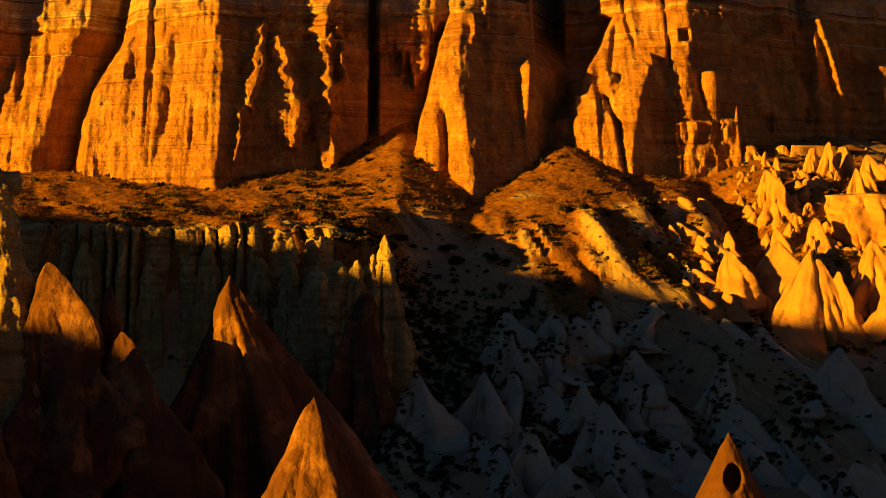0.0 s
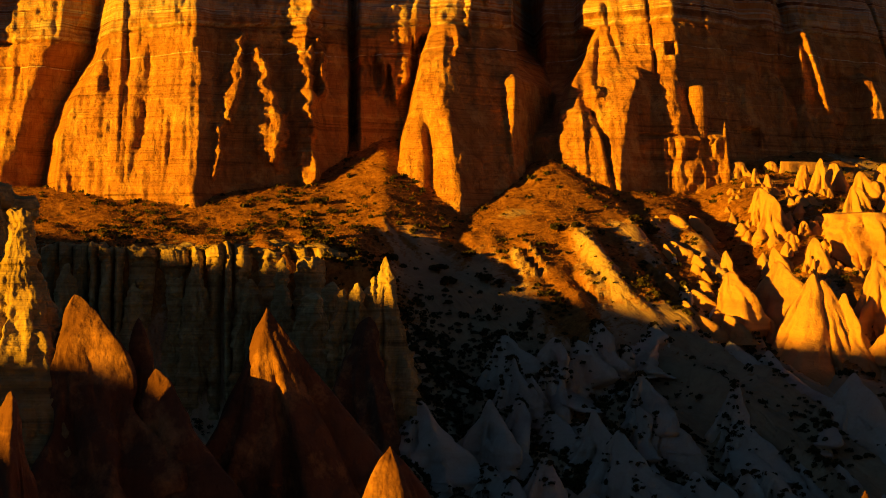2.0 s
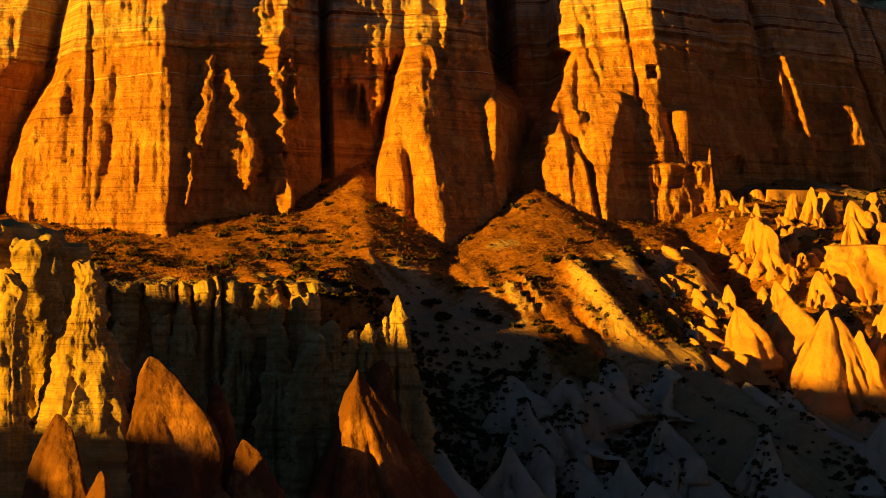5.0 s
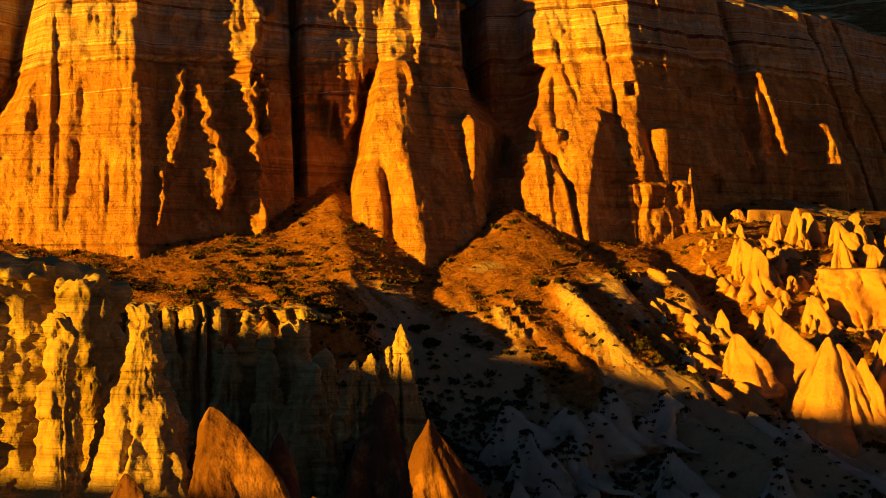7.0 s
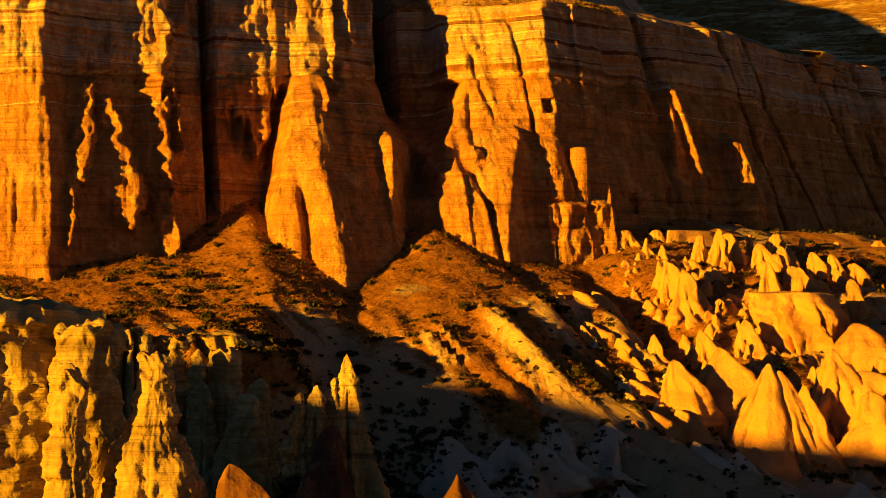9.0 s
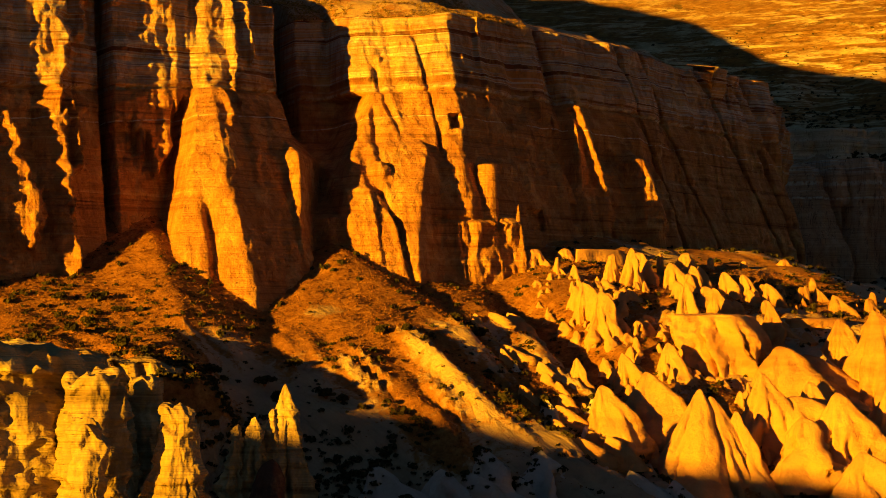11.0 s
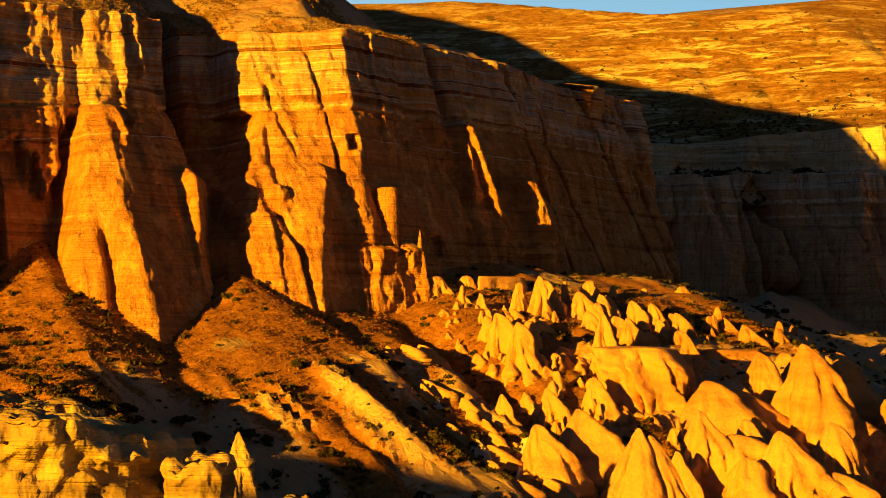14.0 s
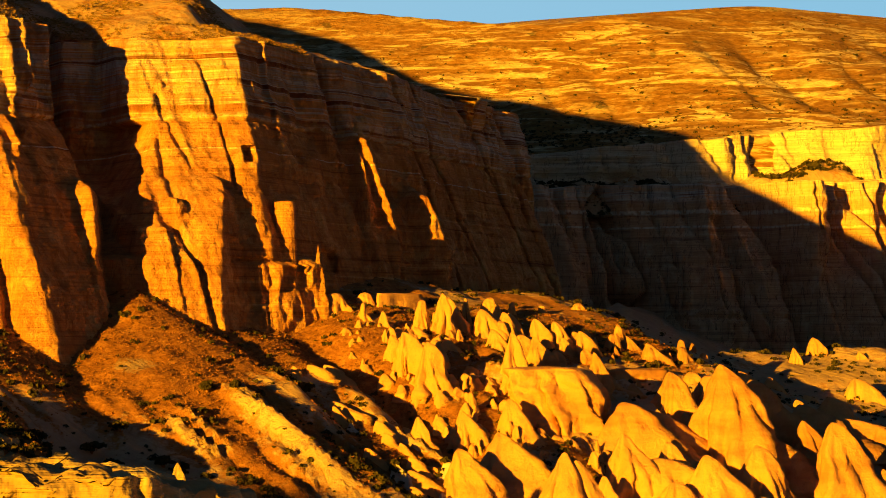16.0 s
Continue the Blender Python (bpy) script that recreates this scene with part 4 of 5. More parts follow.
spire("rock_block", 65.2, -18.0, 77.0, 5.0, 63, CREAM, "large flat-topped cream tuff block among the hoodoos", "rock", "hoodoos", "block", (0.10, -0.42), 1.15, -12, 1.5, 71, 120, 80)
spire("rock_block", 87.5, -4.0, 76.6, 4.4, 66, CREAM, "low broad cream tuff block among the hoodoos", "rock", "hoodoos", "block", (0.1, -0.1), 1.2, 20, 0.8, 72)
spire("rock_ledge", 65.0, 22.5, 87.4, 1.7, 80, CREAM, "pale level tuff ledge under the shaded wall", "rock", "hoodoos", "block", (0, -0.1), 3.2, 25, 0.7, 73)
for x, y, z, wide, long, turn, seed in ((52.1, -44.3, 67.3, 10.0, 1.3, -95, 74), (53.2, -44.8, 66.4, 8.5, 1.8, -48, 75), (51.0, -44.2, 66.2, 8.5, 1.4, -150, 76), (55.5, -46.5, 64.6, 6.5, 2.0, -62, 77)):
    tent("hoodoo", x, y, z, wide, 45, CREAM, "big cream tuff cone with soft ridges", group="hoodoos", long=long, turn=turn, sharp=1.4, bulge=0.92, rough=1.1, seed=seed, around=96, up=64, ribs=0.35)

# pale cones on the shaded valley side
SHADE_A = [(17.2, -83.7, 52.6, 3.4), (19.3, -91.5, 50.6, 4.2), (24.8, -68.2, 56.5, 2.8), (35.8, -74.6, 55.6, 3.2), (29.4, -48.0, 62.6, 3.7), (50.1, -75.8, 56.7, 5.4),
           (45.2, -73.0, 52.7, 3.5), (9.8, -100.9, 48.3, 3.4), (5.3, -77.7, 53.6, 3.1), (45.6, -98.6, 43.0, 3.4), (48.7, -106.4, 44.2, 3.7), (26.7, -100.4, 46.4, 3.9)]
SHADE_B = [(35.4, -98.6, 46.3, 3.2), (13.2, -63.3, 56.9, 2.4), (41.6, -34.6, 68.4, 2.6), (43.5, -55.5, 59.1, 2.9), (-3.2, -80.1, 53.6, 4.3), (13.2, -108.5, 44.4, 4.1),
           (35.7, -33.0, 68.2, 1.8), (36.1, -20.2, 72.6, 1.7), (58.0, -92.0, 52.0, 5.0), (64.0, -80.0, 56.0, 5.0), (40.5, -8.0, 75.6, 1.6), (43.0, -16.0, 72.6, 1.8)]
valley = []
for i, (x, y, z, r) in enumerate(SHADE_A + SHADE_B):
    valley.append(tent("tuff_cone", x, y, z - 2.2, r * 1.5, foot_at(x, y) - 6, PALE, "smooth pale tuff cone on the valley side", group="tuff cones", long=2.6 + 0.8 * value(i * 1.9, 0.2, 0.4, 4), turn=-72 + 16 * value(i * 2.3, 0.5, 0.1, 9), sharp=1.3, bulge=0.9,
                       rough=1.5, seed=100 + i, ribs=0.55))
rng = random.Random(61)
for i in range(64):
    x, y = rng.uniform(0, 72), rng.uniform(-116, -50)
    if x > 42 and y > -72:
        continue
    r, g = 1.8 + 2.6 * rng.random() ** 1.5, foot_at(x, y)
    valley.append(tent("tuff_cone", x, y, g + r * rng.uniform(0.3, 1.1), r * 1.05, g - 7, PALE, "long soft ridge of pale tuff on the shaded valley side", group="tuff cones", long=rng.uniform(3.6, 7.0), turn=-73 + rng.uniform(-11, 11), sharp=1.3, bulge=0.7, rough=1.5,
                       seed=1200 + i, around=64, up=40, ribs=0.5))

# spire in the mid valley, with two small neighbours
pointed = whole("rock_spire", -8.5, -74, 42, "slim pointed tuff spire over the dark gorge", "rock spire")
under(tent("peak", -7.6, -74.0, 68.9, 6.6, 42, YELLOW, "", long=1.1, turn=-60, sharp=1.3, bulge=0.84, rough=1.3, seed=131, around=110, up=110, ribs=0.5), pointed)
under(tent("shoulder", -8.8, -74.6, 66.4, 3.6, 42, YELLOW, "", long=1.1, turn=-90, sharp=1.4, bulge=0.62, rough=1.6, seed=134, around=90, up=90, ribs=0.5), pointed)
# The body takes the near-black tuff in place of shade below the peak.
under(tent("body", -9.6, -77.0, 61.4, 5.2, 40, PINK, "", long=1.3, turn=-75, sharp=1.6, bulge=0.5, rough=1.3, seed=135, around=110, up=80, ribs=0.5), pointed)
under(tent("stump", -10.9, -75.5, 65.6, 1.6, 56, YELLOW, "", long=1.1, turn=-80, sharp=1.6, bulge=0.36, rough=1.5, seed=132, around=64, up=64, ribs=0.5), pointed, "short stump beside the pointed spire")
under(tent("stump", -12.6, -75.2, 64.9, 1.5, 56, YELLOW, "", long=1.1, turn=-70, sharp=1.6, bulge=0.45, rough=1.6, seed=133, around=64, up=64, ribs=0.5), pointed, "short stump beside the pointed spire")


def parted(ob, around, share):
    """Splits a rock cone into its tip and its flank, under one Empty."""
    co = np.empty(len(ob.data.vertices) * 3, np.float32)
    ob.data.vertices.foreach_get("co", co)
    V = co.reshape(-1, around, 3)
    cut = int(len(V) * share)
    low = V.reshape(-1, 3).min(0)
    thing = whole(ob.name.split(".")[0], float(V[0, 0, 0]), float(V[0, 0, 1]), float(low[2]), ob["label"], ob["category"], ob["group"])
    for name, rows in (("tip", V[:cut + 1]), ("flank", V[cut:])):
        under(new(name, mesh_from(name, rows.reshape(-1, 3), grid_faces(len(rows), around, wrap=True)[:, ::-1], ob.data.materials[0])), thing)
    bpy.data.objects.remove(ob)
    return thing


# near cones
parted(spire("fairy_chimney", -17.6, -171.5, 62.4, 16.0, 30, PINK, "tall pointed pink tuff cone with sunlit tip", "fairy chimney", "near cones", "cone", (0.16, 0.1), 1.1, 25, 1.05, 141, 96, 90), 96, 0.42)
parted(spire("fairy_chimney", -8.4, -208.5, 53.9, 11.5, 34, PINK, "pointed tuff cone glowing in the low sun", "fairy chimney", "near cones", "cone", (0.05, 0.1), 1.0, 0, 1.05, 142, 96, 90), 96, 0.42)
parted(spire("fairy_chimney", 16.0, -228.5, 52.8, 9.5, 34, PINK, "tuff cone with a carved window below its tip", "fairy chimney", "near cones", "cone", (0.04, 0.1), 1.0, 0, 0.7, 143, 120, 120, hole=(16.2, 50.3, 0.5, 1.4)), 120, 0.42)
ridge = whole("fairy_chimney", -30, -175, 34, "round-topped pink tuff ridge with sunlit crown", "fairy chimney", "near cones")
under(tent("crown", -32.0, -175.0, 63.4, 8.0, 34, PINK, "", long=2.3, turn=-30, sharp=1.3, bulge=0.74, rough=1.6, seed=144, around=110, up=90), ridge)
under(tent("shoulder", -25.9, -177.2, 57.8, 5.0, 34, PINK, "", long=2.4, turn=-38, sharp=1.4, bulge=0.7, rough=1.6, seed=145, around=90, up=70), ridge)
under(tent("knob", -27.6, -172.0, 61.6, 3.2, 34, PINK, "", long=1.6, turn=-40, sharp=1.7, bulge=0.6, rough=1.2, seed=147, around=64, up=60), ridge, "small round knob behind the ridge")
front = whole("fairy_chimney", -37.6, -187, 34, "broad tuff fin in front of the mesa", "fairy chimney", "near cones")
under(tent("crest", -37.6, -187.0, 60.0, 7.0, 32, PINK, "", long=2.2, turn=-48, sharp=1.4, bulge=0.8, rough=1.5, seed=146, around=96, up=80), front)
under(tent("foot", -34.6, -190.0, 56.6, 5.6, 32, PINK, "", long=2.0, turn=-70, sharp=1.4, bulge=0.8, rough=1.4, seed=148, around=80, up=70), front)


# ---- mesas: the near west one and the ledge in mid valley ----
def mesa(name, cx, cy, ax, ay, top, foot, mat, label, power=5.0, groove=2.2, wave=3.4, seed=1, tilt=0.0, around=420, up=90, ragged=1.0, drop=0.0):
    """A flat-topped rock with grooved upright sides. top: its height; tilt: rise of the top towards +y."""
    th = np.linspace(0, 2 * math.pi, around, endpoint=False)
    c, s = np.cos(th), np.sin(th)
    r = (np.abs(c / ax) ** power + np.abs(s / ay) ** power) ** (-1 / power)
    ex, ey = r * c, r * s
    k = np.linspace(0, 1, up)[:, None]
    X, Y, Z = cx + ex + 0 * k, cy + ey + 0 * k, top - (top - foot) * k
    rng = np.random.default_rng(seed)
    run = np.concatenate([[0], np.cumsum(np.hypot(np.diff(ex), np.diff(ey)))])
    cuts = np.cumsum(wave * (0.35 + 1.9 * rng.uniform(0, 1, 400) ** 2))
    cuts = np.concatenate([[0], cuts[cuts < run[-1] - wave], [run[-1] + 0.3]])
    at = run + 0.0 * k + 0.5 * fbm(X / 6, Y / 6, Z / 9, 3, seed + 8)
    col = np.clip(np.searchsorted(cuts, at, side="right") - 1, 0, len(cuts) - 2)
    u = np.clip(2 * (at - cuts[col]) / (cuts[col + 1] - cuts[col]) - 1, -1, 1)
    out = rng.uniform(-0.6, 0.8, len(cuts))[col]
    low = rng.uniform(0, 1, len(cuts))[col] ** 2.5
    flare = rng.uniform(0.0, 1.0, len(cuts))[col]
    g = groove * (np.sqrt(1 - 0.98 * u * u) - 0.6 + 0.4 * out) * (0.55 + 0.45 * sstep(0.0, 0.12, k))
    g = g - 0.9 * groove * np.exp(-((1 - np.abs(u)) / 0.14) ** 2) * sstep(0.0, 0.06, k) + 3.5 * flare * k ** 1.2 + 3.2 * k ** 1.6
    g = g + 0.8 * sstep(0.045, 0.03, k) + 0.9 * out * sstep(0.17, 0.20, k + 0.03 * out) + 1.2 * value(col * 5.3, 0.1, Z / 8.0, seed + 12)
    g = g + 1.0 * fbm(X / 2.2, Y / 2.2, Z / 3.2, 4, seed + 4) + weathered(X, Y, Z, 1.25, seed)
    tx, ty = np.roll(ex, -1) - np.roll(ex, 1), np.roll(ey, -1) - np.roll(ey, 1)
    tl = np.hypot(tx, ty)
    g = g + 2.6 * fbm(X / 9, Y / 9, 0.3, 2, seed + 21)
    X, Y = cx + ex + g * ty / tl, cy + ey - g * tx / tl
    inner = np.linspace(0.0, 0.985, 44)[:, None]
    TX, TY = cx + (X[:1] - cx) * inner, cy + (Y[:1] - cy) * inner
    fall = drop * np.clip(X - cx - ax + 7.0, 0, 12)
    TZ = top + (1.0 * fbm(TX / 1.6, TY / 1.6, 0.3, 4, seed + 6) + 1.0 * fbm(TX / 6, TY / 3, 0.7, 4, seed + 9)) * sstep(0, 0.3, inner) + tilt * (TY - cy) - fall[:1] * inner ** 2 + 0.15
    Z = Z + tilt * (Y - cy) * (1 - k) - fall * (1 - k) ** 2 + (0.9 * fbm(X / 1.8, Y / 1.8, 0.5, 3, seed + 7) - 1.3 * ragged * u[:1] ** 4 - 3.4 * ragged * low[:1]) * (1 - k) ** 2
    thing = whole(name, cx, cy, foot, label, "rock")
    for part_name, parts in (("top", ((TX, X[:1]), (TY, Y[:1]), (TZ, Z[:1]))), ("flank", ((X,), (Y,), (Z,)))):
        V = np.stack([np.concatenate(p) for p in parts], -1)
        under(new(part_name, mesh_from(part_name, V.reshape(-1, 3), grid_faces(len(V), around, wrap=True)[:, ::-1], mat)), thing)
    return thing


near_mesa = mesa("mesa", -62.0, -161.5, 21.5, 7.0, 73.6, 38, YELLOW, "near flat-topped yellow tuff mesa with deep grooves", 4.0, 2.4, 5.6, 157, 0.0, 1100, 170, 0.4, 0.22)
long_ledge = mesa("rock_ledge", -48.5, -36.0, 36.0, 9.5, 70.9, 40, YELLOW, "long grooved tuff ledge above the dark gorge", 7.0, 4.2, 3.6, 152, 0.05, 1500, 120, 0.7)
under(spire("column", -41.6, -175.5, 69.2, 2.3, 40, YELLOW, "slim yellow tuff column with a capped top", shape="column", seed=161, rough=0.75, around=110, up=150), near_mesa, "slim yellow tuff column with a capped top")
under(spire("column", -36.4, -173.8, 70.2, 8.4, 40, YELLOW, "yellow tuff tower with a broad sunlit skirt", shape="skirt", seed=162, rough=0.9, around=200, up=150), near_mesa, "yellow tuff tower with a broad sunlit skirt")
under(spire("column", -40.4, -169.8, 71.8, 2.2, 40, YELLOW, "grooved tuff column on the mesa's corner", shape="tower", seed=163, rough=0.8, around=110, up=150), near_mesa, "grooved tuff column on the mesa's corner")
under(spire("rock_tower", 46.2, 21.8, 100.2, 2.2, 88, CLIFF, "squat upright tower of carved tuff on the buttress", "rock tower", shape="tower", seed=164, rough=0.3, stretch=0.8), great, "squat upright tower of carved tuff on the buttress")
under(spire("rock_spike", 50.4, 19.5, 94.0, 0.9, 84, CLIFF, "thin needle of tuff beside the carved tower", "rock spire", shape="spike", seed=165), great, "thin needle of tuff beside the carved tower")

# buttress heads and pinnacles below the rim of the long ledge
for x, y, z, wide, seed in ((-14.2, -55.5, 66.0, 2.4, 510), (-20.9, -55.0, 65.6, 2.6, 511), (-16.5, -62.0, 64.5, 3.4, 512), (-21.0, -51.5, 69.3, 1.6, 513)):
    under(tent("buttress", x, y, z, wide, 44, YELLOW, "", long=1.2, turn=-80, sharp=1.6, bulge=0.28, rough=1.4, seed=seed, around=90, up=90, ribs=0.5), long_ledge)
rng = random.Random(77)
x = -50.0
while x < -13.0:
    r = rng.uniform(0.9, 2.0)
    under(spire("pinnacle", x, -48.5 + rng.uniform(-1.8, 1.2), 69.6 - 6.0 * rng.random() ** 1.1, r * 1.25, 46, YELLOW, "", shape=rng.choice(("knob", "tower", "knob")), seed=500 + int(x * 7) % 90,
                rough=1.3, stretch=rng.uniform(0.9, 1.6), turn=rng.uniform(0, 90), around=64, up=80), long_ledge)
    x += r * rng.uniform(2.2, 5.0)

# ---- far cliffs ----
def far_top(x):
    return 136 + 0.035 * np.clip(x - 299, 0, 130)


def far_face(name, x, z0, z1, set_back, mat, label, seed, deep, cleft, rows=80):
    """A fluted far cliff with black clefts, from height z0 to z1."""
    k = np.linspace(0, 1, rows)[:, None]
    X = np.broadcast_to(x, (rows, len(x)))
    Z = z0 + (z1 + 2.4 * fbm(x / 19, 0.3, 0.2, 5, seed) - z0) * k
    Y = far_line(x) + set_back + 0.28 * (Z - z1) - deep * ridged(x / 34 + 0.3 * fbm(x / 50, 0.2, Z / 50, 2, seed), 0.2, Z / 160, 3, seed + 1) - 0.3 * deep * ridged(x / 8, 0.4, Z / 45, 3, seed + 2) + 0.5 * cleft * np.exp(-(fbm(x / 8 + Z / 120, 0.2, Z / 90, 2, seed + 9) / 0.045) ** 2)
    Y = Y + cleft * np.exp(-(fbm(x / 17 + Z / 160, 0.6, Z / 110, 2, seed + 3) / 0.055) ** 2) + 1.1 * value(x / 90, 0.3, Z / 2.1, seed + 4) + 1.2 * sstep(0.0, 0.5, value(x / 120, 0.3, Z / 5.5, seed + 5)) + 0.5 * fbm(x / 2.4, 0.1, Z / 2.4, 3, seed + 6)
    return tagged(sheet(name, np.concatenate([X, X[-1:]]), np.concatenate([Y, Y[-1:] + 30]), np.concatenate([Z, Z[-1:] + 0.5]), mat), label, "cliff", kind="structure")


fx = np.arange(250, 560, 0.7)
far_face("far_cliff", fx, 62, far_top(fx), 0, FAR_CLIFF, "far red fluted cliff with dark clefts", 170, 17, 20)
far_face("far_ledge", fx, 134, np.interp(fx, [299, 330, 400, 450], [152, 152, 160, 163]), 36, BEDS, "pale layered cliff band under the far hill", 320, 9, 4, 60)
bk = np.linspace(0, 1, 40)[:, None]
BX = np.broadcast_to(fx, (40, len(fx)))
BY = far_line(fx) + 8 + 36 * bk
BZ = far_top(fx) - 10 + 10.0 * sstep(0.05, 0.4, bk) + 7.0 * fbm(BX / 17, BY / 14, 0.3, 5, 330) * sstep(0.1, 0.3, bk) + 6 * bk
bench = tagged(sheet("far_bench", BX, BY, BZ, SOIL), "grey scree bench between the far cliffs", "hillside", kind="structure")
attribute(bench, "plants", 0.30 + 0.5 * fbm(BX / 9, BY / 9, 0.7, 3, 331))


# ---- plants ----
def clumps(name, spots, mat, label, category, blades, seed):
    """Many low bushes in one mesh: each a tuft of small leaves. spots: x, y, z, size."""
    rng = np.random.default_rng(seed)
    n = len(spots)
    d = rng.normal(size=(n, blades, 3))
    d[..., 2] = np.abs(d[..., 2]) * 0.8
    d /= np.linalg.norm(d, axis=-1, keepdims=True)
    c = d * rng.uniform(0.25, 1.0, (n, blades, 1)) * spots[:, None, 3:4] * np.array([1, 1, 0.75])
    c = c + spots[:, None, :3]
    u = rng.normal(size=(n, blades, 3))
    v = np.cross(d, u)
    v /= np.linalg.norm(v, axis=-1, keepdims=True)
    w = np.cross(d, v)
    a = spots[:, None, 3:4] * rng.uniform(0.30, 0.55, (n, blades, 1))
    V = np.stack([c - v * a, c + v * a * 0.9, c + w * a + d * a * 0.6, c - w * a * 0.7 + d * a * 0.3], 2).reshape(-1, 3)
    q = np.arange(n * blades)[:, None] * 4
    F = np.concatenate([q + [0, 1, 2], q + [0, 3, 1]])
    return tagged(new(name, mesh_from(name, V, F, mat, smooth=False)), label, category, kind="stuff")


def scatter(count, x0, x1, y0, y1, chance, low, high, seed):
    rng = np.random.default_rng(seed)
    x, y = rng.uniform(x0, x1, count), rng.uniform(y0, y1, count)
    keep = rng.uniform(0, 1, count) < chance(x, y)
    x, y = x[keep], y[keep]
    size = low + (high - low) * rng.uniform(0, 1, len(x)) ** 2.5
    return np.stack([x, y, ground_height(x, y) + 0.05, size], 1)


def bare(x, y):
    """Share of shrubs that is left on the pale scree in the shade of the ledge."""
    return 1 - 0.8 * np.exp(-((x - 5) / 11) ** 2 - ((y + 31) / 13) ** 2)


def bushy(x, y):
    return bare(x, y) * (0.18 + 0.82 * sstep(-0.05, 0.35, fbm(x / 11, y / 11, 0.3, 3, 300))) * sstep(-105, -80, y) * sstep(30, 14, y - 0.6 * np.maximum(0, x - 48))


def thicket(x, y):
    low = ridged((x + 0.45 * y + 8.0 * fbm(x / 22, y / 22, 0.5, 3, 3)) / 15.0, y / 70.0, 0.6, 2, 9)
    return (sstep(0.5, 0.25, low) + 0.7 * sstep(0.12, 0.4, fbm(x / 13 + 0.3 * y / 13, y / 20, 0.8, 3, 310))) * sstep(-112, -90, y) * 0.36 * sstep(-31, -42, y) * sstep(52, 44, x) * bare(x, y)


# scrub that grows on the flanks of the valley ridges
vr = np.random.default_rng(52)
scrub = []
for ob in valley:
    co = np.empty(len(ob.data.vertices) * 3, np.float32)
    ob.data.vertices.foreach_get("co", co)
    V = co.reshape(-1, 3)[60:]
    V = V[vr.integers(0, len(V), 170)].astype(float)
    V = V[(V[:, 2] > ground_height(V[:, 0], V[:, 1]) - 0.1) & (vr.uniform(-0.25, 0.55, len(V)) < fbm(V[:, 0] / 7, V[:, 1] / 9, 0.4, 3, 312))]
    scrub.append(np.concatenate([V, 0.22 + 0.4 * vr.uniform(0, 1, (len(V), 1)) ** 2], 1))
clumps("shrubs", np.concatenate(scrub + [scatter(17000, -75, 150, -115, 90, bushy, 0.24, 0.78, 5), scatter(38000, -20, 75, -110, -24, thicket, 0.3, 0.85, 15), scatter(9000, 120, 300, 20, 330, lambda x, y: sstep(-0.1, 0.3, fbm(x / 18, y / 18, 0.3, 3, 311)), 0.5, 1.5, 16)]), SHRUB, "dark low shrubs scattered over the scree", "shrubs", 18, 6)
clumps("dry_grass", scatter(120000, -75, 125, -62, 24, lambda x, y: plants_at(x, y) ** 2, 0.09, 0.28, 7), TUFT, "russet dry grass tufts on the slope", "grass", 7, 8)

def bush(x, y, size, seed, label):
    """One bush: a forked stem and a crown of many small leaves."""
    rng = np.random.default_rng(seed)
    z = float(ground_height(np.array([x]), np.array([y]))[0])
    thing = whole("bush", x, y, z, label, "bush", "bushes on the scree")
    bm = bmesh.new()
    for i in range(4):
        lean = Matrix.Rotation(i * 1.7 + seed, 4, "Z") @ Matrix.Rotation(0.25 + 0.1 * i, 4, "X")
        bmesh.ops.create_cone(bm, cap_ends=True, segments=6, radius1=0.07 * size, radius2=0.02 * size, depth=0.8 * size, matrix=Matrix.Translation((x, y, z - 0.05)) @ lean @ Matrix.Translation((0, 0, 0.35 * size)))
    me = bpy.data.meshes.new("stem")
    bm.to_mesh(me)
    bm.free()
    me.materials.append(TUFT)
    under(new("stem", me), thing)
    spots = np.concatenate([rng.normal(0, 0.33 * size, (16, 2)) + [x, y], z + size * rng.uniform(0.25, 0.75, (16, 1)), size * rng.uniform(0.28, 0.5, (16, 1))], 1)
    crown = clumps("crown", spots, SHRUB, "", "", 26, seed)
    del crown["kind"]
    under(crown, thing)
    return thing


rng = random.Random(21)
for i in range(28):
    x, y = (rng.uniform(-30, 34), rng.uniform(-34, -4)) if i < 18 else (rng.uniform(52, 120), rng.uniform(-45, 14))
    bush(x, y, rng.uniform(0.7, 1.5), 900 + i, "rounded dark bush among russet grass" if i < 18 else "low dark bush between the hoodoos")

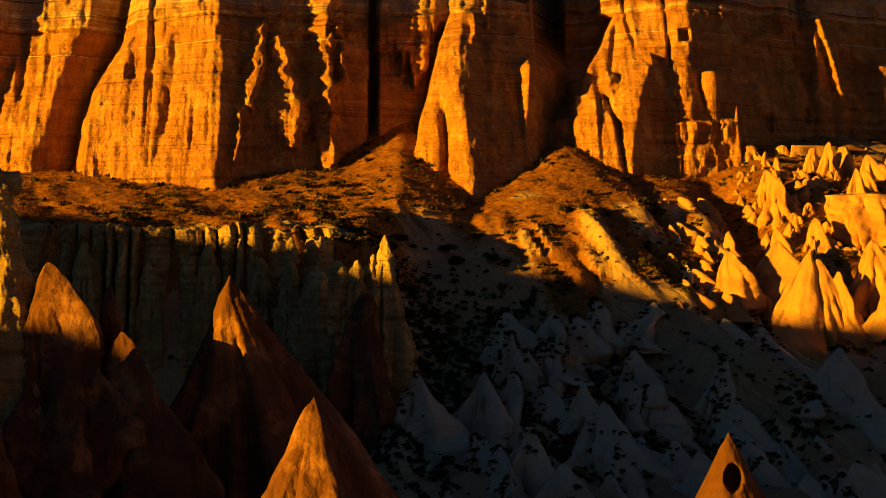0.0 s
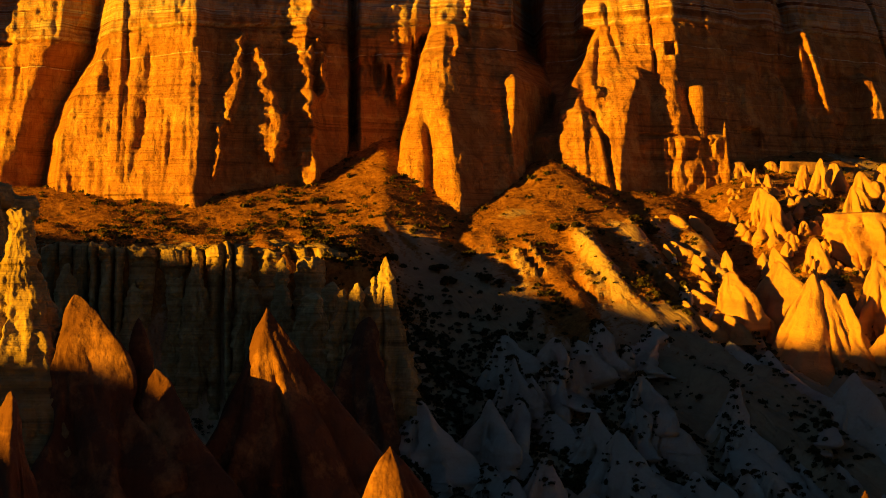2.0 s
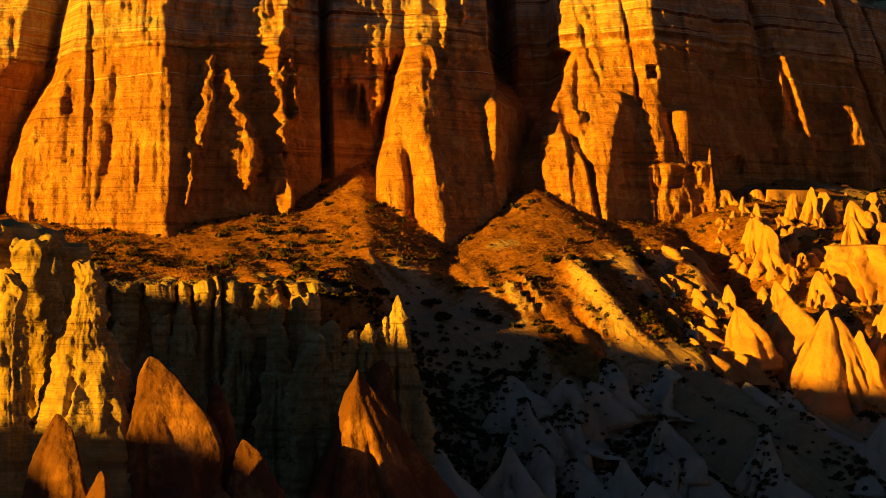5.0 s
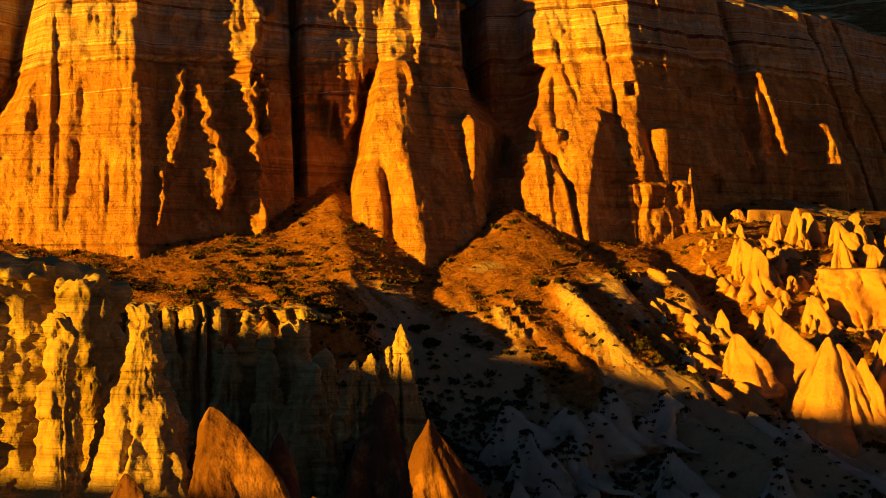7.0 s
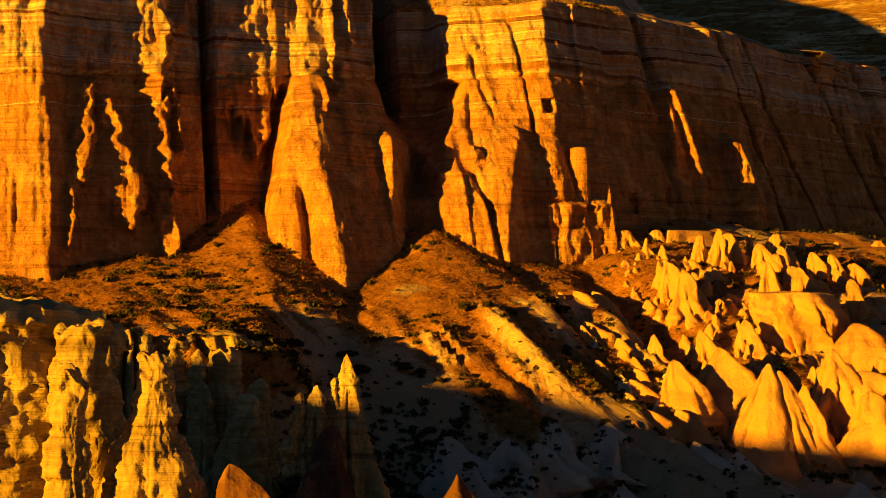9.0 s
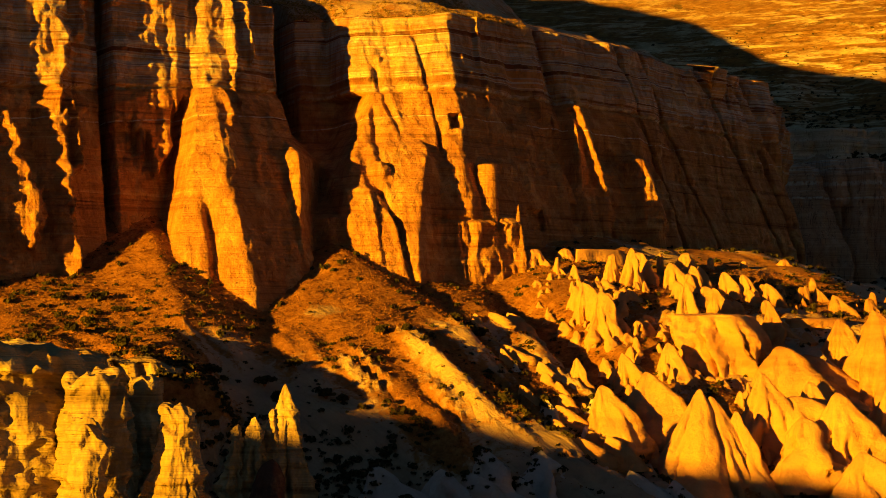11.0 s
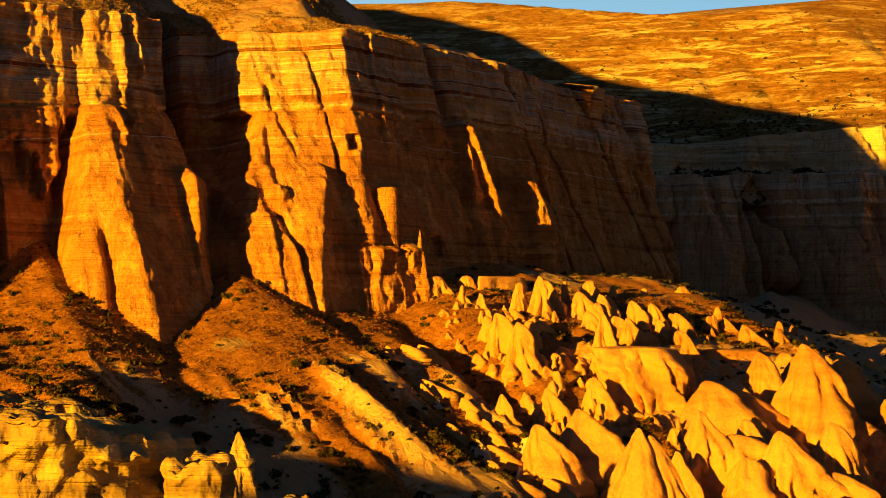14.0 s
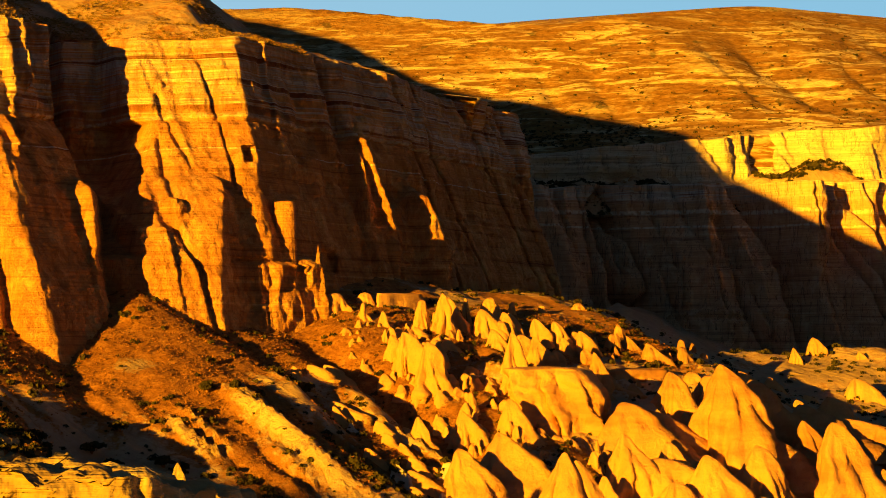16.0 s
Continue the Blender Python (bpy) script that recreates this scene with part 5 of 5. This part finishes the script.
# yellowed tufts on the slope above the cliff
STRAW = leaf("straw_tufts", (0.12, 0.075, 0.022), (0.34, 0.21, 0.06))
pr = np.random.default_rng(41)
pick = pr.integers(0, int(np.searchsorted(pd, 75)) * len(px), 110000)
pick = pick[(PX.ravel()[pick] > -70) & (PX.ravel()[pick] < 62) & (fbm(PX.ravel()[pick] / 7, PY.ravel()[pick] / 7, 0.2, 3, 342) > -0.15)]
jig = pr.uniform(-0.6, 0.6, (2, len(pick)))
clumps("straw_grass", np.stack([PX.ravel()[pick] + jig[0], PY.ravel()[pick] + jig[1], PZ.ravel()[pick], 0.10 + 0.26 * pr.uniform(0, 1, len(pick)) ** 2], 1), STRAW,
       "straw-yellow tufts on the slope above the cliff", "grass", 7, 42)

# far bushes on the bench, the ledges and the shaded foot of the hill
fr = np.random.default_rng(31)
ux, uy = fr.uniform(215, 560, 46000), fr.uniform(0, 160, 46000)
uy = np.where(fr.uniform(0, 1, len(uy)) < 0.3, uy * 0.35, uy) + 44 + far_line(ux)
hold = (fr.uniform(0, 1, len(ux)) < 0.03 + sstep(-0.1, 0.2, fbm(ux / 26, uy / 26, 0.4, 3, 340)) * sstep(165, 120, uy - far_line(ux)) * sstep(415, 360, ux) * 0.14)
ux, uy = ux[hold], uy[hold]
on_bench = fr.integers(0, BX.size, 6500)
on_bench = on_bench[fbm(BX.ravel()[on_bench] / 14, BY.ravel()[on_bench] / 14, 0.2, 2, 341) > 0.0]
spots = np.concatenate([np.stack([ux, uy, far_height(ux, uy), 0.4 + 0.8 * fr.uniform(0, 1, len(ux)) ** 2], 1),
                        np.stack([BX.ravel()[on_bench], BY.ravel()[on_bench], BZ.ravel()[on_bench], 0.6 + 1.4 * fr.uniform(0, 1, len(on_bench)) ** 2], 1)])
clumps("far_shrubs", spots, SHRUB, "dark bushes on the far ledges and slope", "shrubs", 10, 32)

# ---- sky behind the far hill ----
n = Nodes("evening_blue")
n.bsdf.inputs["Base Color"].default_value = (0, 0, 0, 1)
n.bsdf.inputs["Emission Color"].default_value = (0.066, 0.152, 0.215, 1)
n.bsdf.inputs["Emission Strength"].default_value = 1.0
bx, bz = np.meshgrid(np.linspace(-200, 4200, 12), np.linspace(0, 1500, 6))
tagged(sheet("backdrop", bx, 4300 - 0.55 * bx, bz, n.mat), "clear blue evening sky behind the far hill", "sky", kind="structure")
